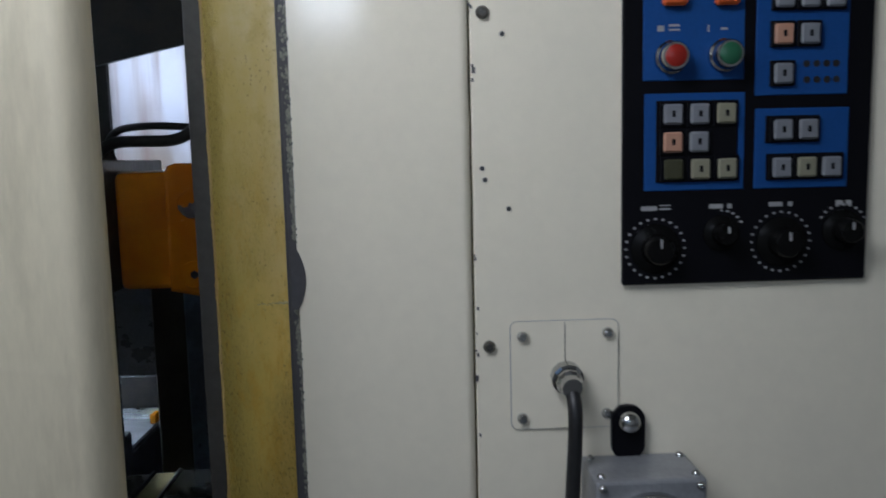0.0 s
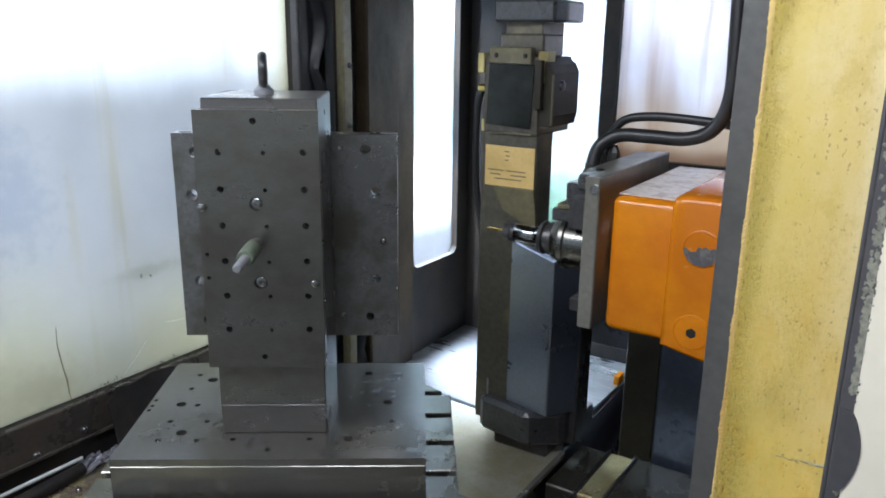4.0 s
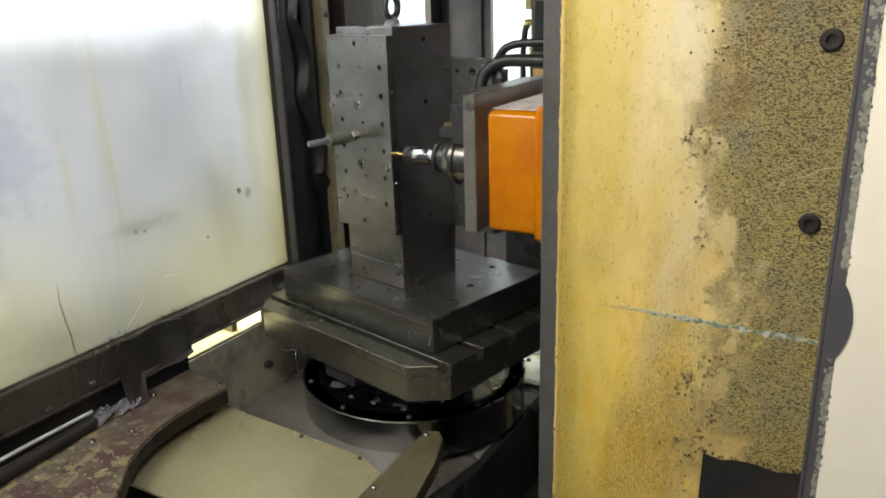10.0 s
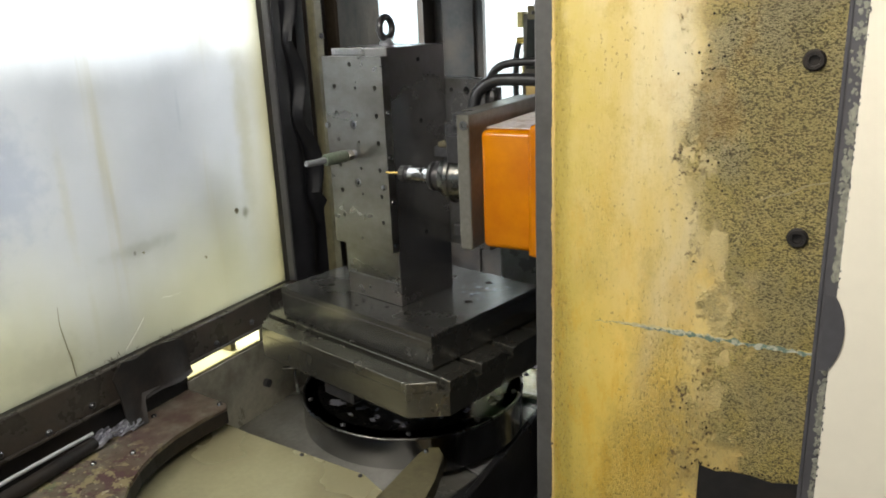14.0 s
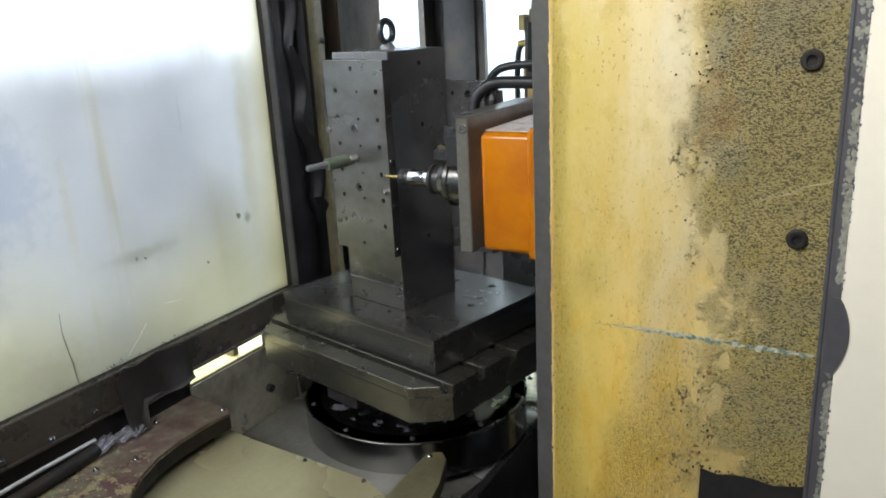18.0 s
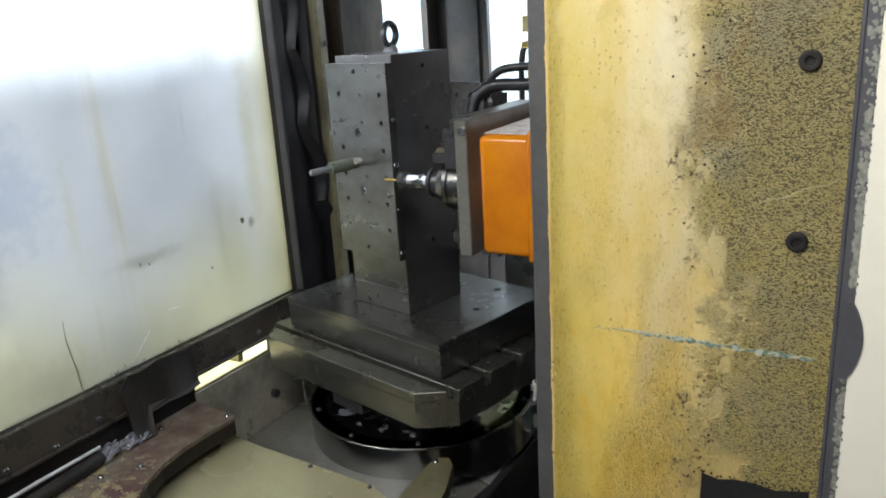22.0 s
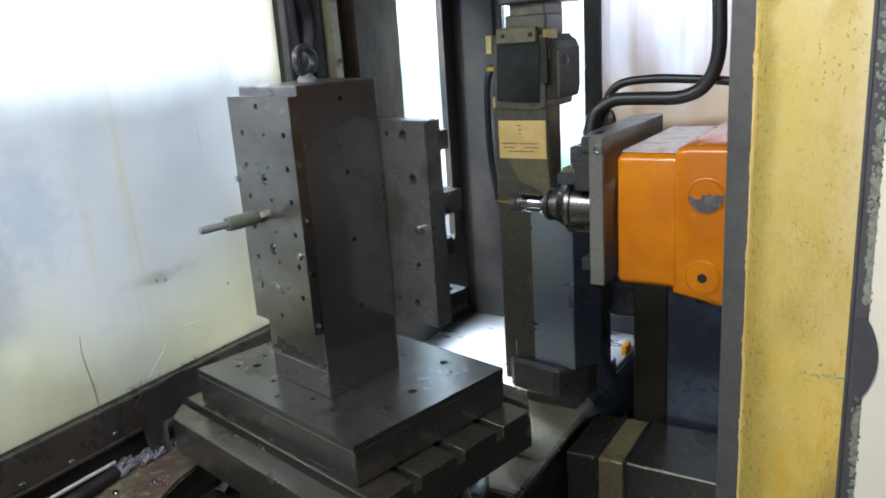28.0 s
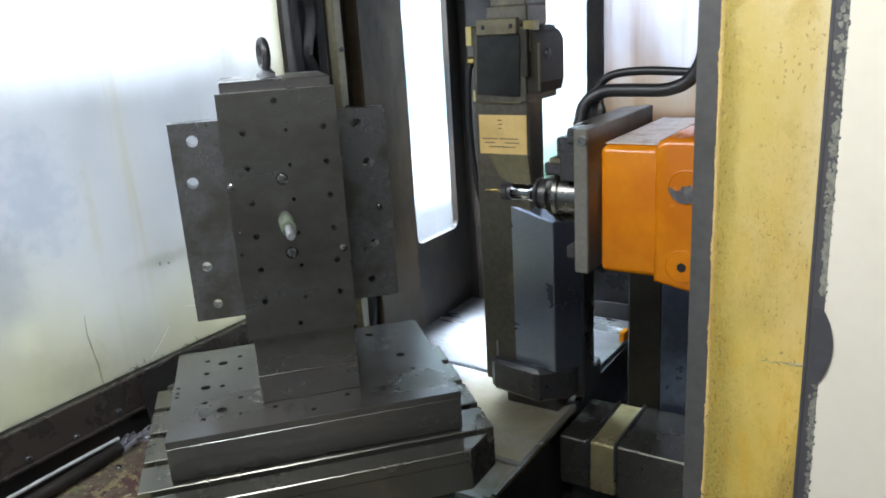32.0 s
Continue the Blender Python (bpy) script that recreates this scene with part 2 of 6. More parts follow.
ORANGE_LAMP = mat("orange_lamp_cap", (0.55, 0.10, 0.02), 0.3, 0.0, None, 0, 20, 200, 0, 0.04)
CONCRETE = mat("concrete_floor", (0.13, 0.125, 0.115), 0.6, 0.0, (0.07, 0.065, 0.06), 0.6, 2.5, 40, 0.3, 0.15)
PLASTER = mat("hall_plaster", (0.36, 0.35, 0.32), 0.8, 0.0, (0.26, 0.25, 0.23), 0.4, 1.2, 40, 0.2, 0.05)

TURNED = mat("turned_oily_steel", (0.36, 0.36, 0.365), 0.17, 1.0, (0.22, 0.22, 0.215), 0.5, 9, 160, 0.03, 0.1)
# blue of the sky's reflection is put into this steel's colour
PRISM = mat("ground_steel_sky_sheen", (0.35, 0.40, 0.52), 0.30, 0.92, (0.29, 0.33, 0.42), 0.5, 6, 160, 0.03, 0.08, detail=5, low=0.35, high=0.75)
PLATE_STEEL = mat("oily_plate_steel", (0.27, 0.268, 0.258), 0.24, 0.87, (0.145, 0.138, 0.115), 0.65, 6, 150, 0.03, 0.08, detail=8, low=0.38, high=0.70)
WET = mat("wet_coolant", (0.5, 0.53, 0.6), 0.12, 1.0, None, 0, 20, 130, 0.9, 0.1)
GRIME = mat("oily_grime", (0.66, 0.58, 0.52), 0.35, 0.1, (0.36, 0.22, 0.14), 0.6, 34, 160, 0.4, 0.25, low=0.50, high=0.60)
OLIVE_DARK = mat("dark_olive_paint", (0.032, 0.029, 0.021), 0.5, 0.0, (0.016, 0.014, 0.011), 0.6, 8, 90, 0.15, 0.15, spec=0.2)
SMUDGED = mat("smudged_grey_olive_steel", (0.095, 0.087, 0.068), 0.36, 0.4, (0.20, 0.17, 0.09), 0.7, 12, 90, 0.2, 0.2, low=0.54, high=0.72)
WORN_YELLOW = mat("worn_yellow_olive_paint", (0.46, 0.40, 0.16), 0.5, 0.0, (0.24, 0.20, 0.09), 0.6, 40, 160, 0.2, 0.15)
COVER_BLACK = mat("oily_blue_black_cover", (0.012, 0.014, 0.013), 0.24, 0.0, (0.03, 0.034, 0.03), 0.7, 10, 90, 0.15, 0.2, spec=0.3)
PRINT = mat("faded_dial_print", (0.30, 0.30, 0.31), 0.5, 0.0, None, 0, 20, 100, 0, 0.06)
KNOB = mat("black_dial_knob", (0.004, 0.004, 0.004), 0.25, 0.0, None, 0, 20, 200, 0.02, 0.1)
SCRATCH = mat("scraped_paint", (0.44, 0.43, 0.32), 0.6, 0.0, (0.09, 0.15, 0.11), 0.9, 190, 300, 0.5, 0.2, low=0.44, high=0.54)
OLD_PAINT = mat("bared_cream_paint", (0.56, 0.48, 0.25), 0.5, 0.0, (0.40, 0.34, 0.18), 0.6, 120, 300, 0.2, 0.15)
DOOR_BEIGE = mat("dirty_beige_enamel", (0.62, 0.56, 0.42), 0.35, 0.0, (0.30, 0.26, 0.18), 0.7, 5, 60, 0.05, 0.04, (3, 3, 0.7), low=0.5, high=0.75)


def guard_mat():
    """Cream paint, yellowed in streaks and towards its edge, with a rough, pitted, dirty field on the sheltered part of the sheet."""
    m = bpy.data.materials.new("yellowed_dirty_guard_paint")
    m.use_nodes = True
    nt = m.node_tree
    N, Lk = nt.nodes, nt.links
    b = N["Principled BSDF"]
    tc = N.new("ShaderNodeTexCoord")
    sep = N.new("ShaderNodeSeparateXYZ")
    Lk.new(tc.outputs["Object"], sep.inputs[0])

    def noise_(scale, detail, stretch, rough=0.6):
        mp = N.new("ShaderNodeMapping")
        mp.inputs["Scale"].default_value = stretch
        Lk.new(tc.outputs["Object"], mp.inputs[0])
        n = N.new("ShaderNodeTexNoise")
        n.inputs["Scale"].default_value, n.inputs["Detail"].default_value, n.inputs["Roughness"].default_value = scale, detail, rough
        Lk.new(mp.outputs[0], n.inputs["Vector"])
        return n.outputs[0]

    def rng_(src, a, z, lo=0.0, hi=1.0):
        r = N.new("ShaderNodeMapRange")
        r.interpolation_type = "SMOOTHSTEP"
        for k, v in (("From Min", a), ("From Max", z), ("To Min", lo), ("To Max", hi)):
            r.inputs[k].default_value = v
        Lk.new(src, r.inputs["Value"])
        return r.outputs[0]

    def op(kind, x, y):
        k = N.new("ShaderNodeMath")
        k.operation = kind
        for i, v in enumerate((x, y)):
            if isinstance(v, (int, float)):
                k.inputs[i].default_value = v
            else:
                Lk.new(v, k.inputs[i])
        return k.outputs[0]

    def mix(f, x, y):
        k = N.new("ShaderNodeMix")
        k.data_type = "RGBA"
        Lk.new(f, k.inputs[0])
        for i, v in ((6, x), (7, y)):
            if isinstance(v, tuple):
                k.inputs[i].default_value = (*v, 1)
            else:
                Lk.new(v, k.inputs[i])
        return k.outputs[2]

    streak = noise_(9, 6, (2.0, 1, 0.45), 0.6)
    patch = noise_(5, 4, (1, 1, 1))
    wrinkle = noise_(800, 3, (0.62, 1, 1.15), 0.55)
    blotch = noise_(26, 5, (1, 1, 0.7), 0.65)
    ragged = op("ADD", op("MULTIPLY", op("SUBTRACT", noise_(15, 6, (1, 1, 0.9), 0.7), 0.5), 0.085), op("MULTIPLY", op("SUBTRACT", noise_(60, 5, (1, 1, 0.8), 0.75), 0.5), 0.075))
    low_z = rng_(op("ADD", sep.outputs[2], op("MULTIPLY", op("SUBTRACT", patch, 0.5), 0.4)), 1.40, 1.06)
    # clean paint: cream, yellowed in upright streaks, deeper below and along the edge
    col = mix(rng_(streak, 0.38, 0.66), (0.66, 0.56, 0.32), (0.60, 0.465, 0.185))
    # lower yellowing, its colour also lifted to offset the lamp's falloff
    col = mix(op("MULTIPLY", low_z, 0.85), col, (0.74, 0.50, 0.085))
    edge = rng_(op("ADD", sep.outputs[0], op("MULTIPLY", ragged, 0.35)), 0.045, 0.024)
    col = mix(op("MULTIPLY", edge, 0.85), col, (0.60, 0.455, 0.08))
    col = mix(op("MULTIPLY", rng_(op("ADD", sep.outputs[0], ragged), 0.105, 0.03), 0.72), col, (0.54, 0.415, 0.085))
    col = mix(op("MULTIPLY", rng_(sep.outputs[0], 0.135, 0.07), op("MULTIPLY", rng_(patch, 0.30, 0.62), 0.45)), col, (0.54, 0.42, 0.10))
    col = mix(op("MULTIPLY", rng_(noise_(30, 8, (1.2, 1, 0.8), 0.78), 0.48, 0.68), 0.5), col, (0.44, 0.32, 0.07))
    col = mix(op("MULTIPLY", rng_(noise_(28, 7, (1.7, 1, 0.6), 0.78), 0.46, 0.62), op("MULTIPLY", low_z, 0.6)), col, (0.58, 0.335, 0.03))
    pale = op("MULTIPLY", rng_(noise_(6, 4, (1.6, 1, 0.5)), 0.46, 0.64), rng_(sep.outputs[0], 0.07, 0.13))
    col = mix(op("MULTIPLY", pale, op("SUBTRACT", 0.7, op("MULTIPLY", low_z, 0.4))), col, (0.63, 0.57, 0.40))
    # alligatored paint: shallow upright wrinkles near the edge and low down, with fine dark gaps and specks
    worn = op("MAXIMUM", edge, op("MULTIPLY", rng_(noise_(8, 3, (1.2, 1, 0.5)), 0.34, 0.52), op("ADD", op("MULTIPLY", low_z, 0.95), 0.10)))
    lift = noise_(330, 5, (1.4, 1, 0.5), 0.66)
    gap = op("MULTIPLY", rng_(lift, 0.455, 0.36), worn)
    col = mix(op("MULTIPLY", gap, 0.8), col, (0.25, 0.16, 0.03))
    col = mix(op("MULTIPLY", rng_(lift, 0.60, 0.70), op("MULTIPLY", worn, 0.5)), col, (0.70, 0.60, 0.30))
    fleck = op("MULTIPLY", rng_(noise_(260, 3, (1, 1, 0.7), 0.6), 0.62, 0.67), rng_(noise_(7, 3, (1.5, 1, 0.7)), 0.40, 0.56))
    col = mix(op("MULTIPLY", fleck, 0.6), col, (0.20, 0.13, 0.04))
    # sheltered part: a wrinkled olive crust with a ragged border and clots of brown dirt along it
    border = op("ADD", rng_(sep.outputs[2], 1.30, 1.24, 0.0, 0.022), rng_(sep.outputs[2], 1.19, 1.10, 0.0, -0.014))
    x = op("SUBTRACT", op("ADD", sep.outputs[0], ragged), border)
    island = op("MULTIPLY", rng_(sep.outputs[2], 1.085, 1.070), rng_(op("ADD", sep.outputs[0], ragged), 0.212, 0.198))
    bare = op("MULTIPLY", rng_(noise_(30, 5, (1, 1, 0.6), 0.7), 0.46, 0.40), rng_(x, 0.225, 0.170))
    inside = op("MULTIPLY", rng_(x, 0.140, 0.180), op("SUBTRACT", 1.0, op("MAXIMUM", island, op("MULTIPLY", bare, 0.8))))
    dense = op("MULTIPLY", rng_(x, 0.150, 0.205), op("SUBTRACT", 1.0, island))
    limit = op("ADD", op("MULTIPLY", dense, 0.055), op("ADD", 0.405, op("MULTIPLY", op("SUBTRACT", blotch, 0.5), 0.20)))
    pit = op("MULTIPLY", rng_(op("SUBTRACT", limit, wrinkle), -0.065, 0.045), inside)
    ground = mix(rng_(blotch, 0.36, 0.62), (0.54, 0.43, 0.135), (0.68, 0.55, 0.21))
    ground = mix(op("MULTIPLY", rng_(noise_(13, 4, (1, 1, 0.8)), 0.44, 0.60), 0.7), ground, (0.42, 0.38, 0.24))
    ground = mix(op("MULTIPLY", low_z, 0.5), ground, (0.56, 0.44, 0.12))
    ground = mix(op("MULTIPLY", dense, op("MULTIPLY", rng_(sep.outputs[2], 1.22, 1.42), 0.4)), ground, (0.30, 0.26, 0.14))
    col = mix(op("MULTIPLY", rng_(x, 0.120, 0.165), 0.45), col, (0.42, 0.35, 0.20))
    col = mix(op("MULTIPLY", inside, 0.9), col, ground)
    col = mix(op("MULTIPLY", pit, 0.84), col, (0.065, 0.052, 0.024))
    rim = op("MULTIPLY", rng_(x, 0.128, 0.146), rng_(x, 0.178, 0.156))
    clot = op("MULTIPLY", rng_(noise_(230, 4, (1, 1, 0.8), 0.65), 0.54, 0.60), op("MULTIPLY", rim, rng_(noise_(16, 4, (1, 1, 0.7), 0.6), 0.46, 0.56)))
    col = mix(op("MULTIPLY", clot, 0.85), col, (0.10, 0.058, 0.03))
    stain = op("MULTIPLY", rng_(blotch, 0.52, 0.68), op("MULTIPLY", rng_(x, 0.10, 0.15), 0.45))
    col = mix(op("MULTIPLY", stain, rng_(x, 0.24, 0.18)), col, (0.46, 0.29, 0.085))
    Lk.new(col, b.inputs["Base Color"])
    Lk.new(rng_(inside, 0, 1, 0.38, 0.55), b.inputs["Roughness"])
    bp = N.new("ShaderNodeBump")
    bp.inputs["Distance"].default_value, bp.inputs["Strength"].default_value = 0.006, 1.0
    h = op("ADD", op("MULTIPLY", wrinkle, op("MULTIPLY", inside, 1.5)), op("ADD", op("MULTIPLY", streak, 0.08), op("ADD", op("MULTIPLY", op("MULTIPLY", lift, worn), 0.8), op("MULTIPLY", clot, 0.3))))
    Lk.new(h, bp.inputs["Height"])
    Lk.new(bp.outputs[0], b.inputs["Normal"])
    return m


GUARD = guard_mat()


def ledge_mat():
    """Oily brown casting: red primer shows in patches, and its paint has flaked where the chips fall."""
    m = mat("dark_red_brown_casting", (0.165, 0.140, 0.105), 0.17, 0.1, (0.105, 0.062, 0.052), 0.85, 10, 60, 0.15, 0.2, low=0.42, high=0.60)
    nt = m.node_tree
    N, Lk = nt.nodes, nt.links
    b = N["Principled BSDF"]
    below = b.inputs["Base Color"].links[0].from_socket
    tc = N.new("ShaderNodeTexCoord")
    sep = N.new("ShaderNodeSeparateXYZ")
    Lk.new(tc.outputs["Object"], sep.inputs[0])

    def patches(scale, detail, low, high):
        n = N.new("ShaderNodeTexNoise")
        n.inputs["Scale"].default_value, n.inputs["Detail"].default_value, n.inputs["Roughness"].default_value = scale, detail, 0.68
        Lk.new(tc.outputs["Object"], n.inputs["Vector"])
        r = N.new("ShaderNodeMapRange")
        r.inputs["From Min"].default_value, r.inputs["From Max"].default_value = low, high
        Lk.new(n.outputs[0], r.inputs["Value"])
        return r.outputs[0]

    near = N.new("ShaderNodeMapRange")
    near.inputs["From Min"].default_value, near.inputs["From Max"].default_value = 0.11, -0.04
    Lk.new(sep.outputs[1], near.inputs["Value"])
    for scale, low, high, colour, share in ((20, 0.50, 0.54, (0.12, 0.07, 0.075), 0.8), (34, 0.535, 0.56, (0.33, 0.28, 0.15), 0.8), (26, 0.60, 0.64, (0.15, 0.19, 0.11), 0.7), (110, 0.60, 0.64, (0.05, 0.04, 0.03), 0.85), (90, 0.61, 0.65, (0.48, 0.43, 0.30), 0.9)):
        k = N.new("ShaderNodeMath")
        k.operation = "MULTIPLY"
        Lk.new(patches(scale, 7, low, high), k.inputs[0])
        Lk.new(near.outputs[0], k.inputs[1])
        j = N.new("ShaderNodeMath")
        j.operation = "MULTIPLY"
        Lk.new(k.outputs[0], j.inputs[0])
        j.inputs[1].default_value = share
        x = N.new("ShaderNodeMix")
        x.data_type = "RGBA"
        Lk.new(j.outputs[0], x.inputs[0])
        Lk.new(below, x.inputs[6])
        x.inputs[7].default_value = (*colour, 1)
        below = x.outputs[2]
    Lk.new(below, b.inputs["Base Color"])
    return m


LEDGE = ledge_mat()
for m in (CONTROL, KNOB, BLUE, KEY_DARK):
    m.node_tree.nodes["Principled BSDF"].inputs["Specular IOR Level"].default_value = 0.12

XW, YN = -0.964, 1.23                    # side wall, rear wall; the front is at y = 0

# ---- mesh helpers ----


def bm_box(x0, y0, z0, x1, y1, z1, bevel=0.0, seg=1, bm=None):
    bm = bm or bmesh.new()
    r = bmesh.ops.create_cube(bm, size=1)
    vs = r["verts"]
    for v in vs:
        v.co = Vector(((x0 + x1) / 2 + v.co.x * (x1 - x0), (y0 + y1) / 2 + v.co.y * (y1 - y0), (z0 + z1) / 2 + v.co.z * (z1 - z0)))
    if bevel:
        es = list({e for v in vs for e in v.link_edges})
        bmesh.ops.bevel(bm, geom=es, offset=bevel, segments=seg, profile=0.5, affect="EDGES")
    return bm


def bm_cyl(p, q, r, r2=None, n=24, bm=None, cap=True):
    bm = bm or bmesh.new()
    p, q = Vector(p), Vector(q)
    m = Matrix.Translation((p + q) / 2) @ (q - p).to_track_quat("Z", "Y").to_matrix().to_4x4()
    bmesh.ops.create_cone(bm, cap_ends=cap, segments=n, radius1=r, radius2=r if r2 is None else r2, depth=(q - p).length, matrix=m)
    return bm


def bm_prism(outline, z0, z1, bevel=0.0, seg=1):
    """An upright block over an outline of (x, y) corners, counterclockwise."""
    bm = bmesh.new()
    lo = [bm.verts.new((x, y, z0)) for x, y in outline]
    hi = [bm.verts.new((x, y, z1)) for x, y in outline]
    n = len(outline)
    bm.faces.new(hi)
    bm.faces.new(lo[::-1])
    for i in range(n):
        bm.faces.new((lo[i], lo[(i + 1) % n], hi[(i + 1) % n], hi[i]))
    if bevel:
        bmesh.ops.bevel(bm, geom=list(bm.edges), offset=bevel, segments=seg, profile=0.5, affect="EDGES")
    return bm


def bm_lathe(axis_from, axis_to, profile, n=32):
    """A turned body: profile of (distance along the axis, radius)."""
    bm = bmesh.new()
    p, q = Vector(axis_from), Vector(axis_to)
    rot = (q - p).to_track_quat("Z", "Y").to_matrix()
    rings = []
    for d, r in profile:
        rings.append([bm.verts.new(p + rot @ Vector((r * math.cos(2 * math.pi * i / n), r * math.sin(2 * math.pi * i / n), d))) for i in range(n)])
    for a, b in zip(rings, rings[1:]):
        for i in range(n):
            bm.faces.new((a[i], a[(i + 1) % n], b[(i + 1) % n], b[i]))
    bm.faces.new(rings[0][::-1])
    bm.faces.new(rings[-1])
    return bm


def bm_tube(points, r, n=12, bm=None):
    """A hose or rod along a line of points, rounded through them."""
    bm = bm or bmesh.new()
    pts = [Vector(p) for p in points]
    fine = []
    for i in range(len(pts) - 1):
        a, b, c, d = pts[max(i - 1, 0)], pts[i], pts[i + 1], pts[min(i + 2, len(pts) - 1)]
        for k in range(6):
            t = k / 6
            fine.append(0.5 * ((2 * b) + (c - a) * t + (2 * a - 5 * b + 4 * c - d) * t * t + (3 * b - a - 3 * c + d) * t ** 3))
    fine.append(pts[-1])
    rings = []
    side = None
    for i, p in enumerate(fine):
        w = (fine[min(i + 1, len(fine) - 1)] - fine[max(i - 1, 0)]).normalized()
        if side is None:
            side = w.orthogonal().normalized()
        side = (side - w * side.dot(w)).normalized()
        up = w.cross(side)
        rings.append([bm.verts.new(p + r * (math.cos(2 * math.pi * k / n) * side + math.sin(2 * math.pi * k / n) * up)) for k in range(n)])
    for a, b in zip(rings, rings[1:]):
        for k in range(n):
            bm.faces.new((a[k], a[(k + 1) % n], b[(k + 1) % n], b[k]))
    bm.faces.new(rings[0][::-1])
    bm.faces.new(rings[-1])
    return bm


def bm_sheet(outer, holes, to3d, thick, way):
    """A flat sheet with rectangular holes: grid cells between the cuts, with thickness along way."""
    us = sorted({outer[0], outer[2], *[h[0] for h in holes], *[h[2] for h in holes]})
    vs = sorted({outer[1], outer[3], *[h[1] for h in holes], *[h[3] for h in holes]})
    bm = bmesh.new()
    vert = {}

    def v(u, w):
        if (u, w) not in vert:
            vert[u, w] = bm.verts.new(to3d(u, w))
        return vert[u, w]

    for u0, u1 in zip(us, us[1:]):
        for v0, v1 in zip(vs, vs[1:]):
            cu, cv = (u0 + u1) / 2, (v0 + v1) / 2
            if any(h[0] < cu < h[2] and h[1] < cv < h[3] for h in holes):
                continue
            bm.faces.new((v(u0, v0), v(u1, v0), v(u1, v1), v(u0, v1)))
    g = bmesh.ops.extrude_face_region(bm, geom=list(bm.faces))
    for e in g["geom"]:
        if isinstance(e, bmesh.types.BMVert):
            e.co += Vector(way) * thick
    bmesh.ops.recalc_face_normals(bm, faces=list(bm.faces))
    return bm


def part(name, bm, material, parent=None, label="", smooth=False):
    me = bpy.data.meshes.new(name)
    bmesh.ops.recalc_face_normals(bm, faces=list(bm.faces))
    bm.to_mesh(me)
    bm.free()
    me.materials.append(material)
    if smooth:
        me.polygons.foreach_set("use_smooth", [True] * len(me.polygons))
        me.set_sharp_from_angle(angle=radians(40))
    ob = new(name, me)
    ob.parent = parent
    if label:
        tagged(ob, label)
    return ob


def thing(name, place, label, category, group="", kind="", rz=0):
    ob = new(name)
    ob.empty_display_size = 0.02
    ob.matrix_world = pose(*place, 0, 0, rz)
    return tagged(ob, label, category, group, kind)


def structure(name, bm, material, label, category, smooth=False):
    return tagged(part(name, bm, material, None, "", smooth), label, category, "", "structure")


BASE = {}


def at_world(ob, parent):
    """Parts are drawn in the place's own metres; this sets them back by their thing's base."""
    if parent and parent.name in BASE:
        ob.location = [-c for c in BASE[parent.name]]
    return ob


def wpart(name, bm, material, parent, label="", smooth=False):
    return at_world(part(name, bm, material, parent, label, smooth), parent)


def wthing(name, base, label, category, group=""):
    ob = thing(name, base, label, category, group)
    BASE[ob.name] = base
    return ob


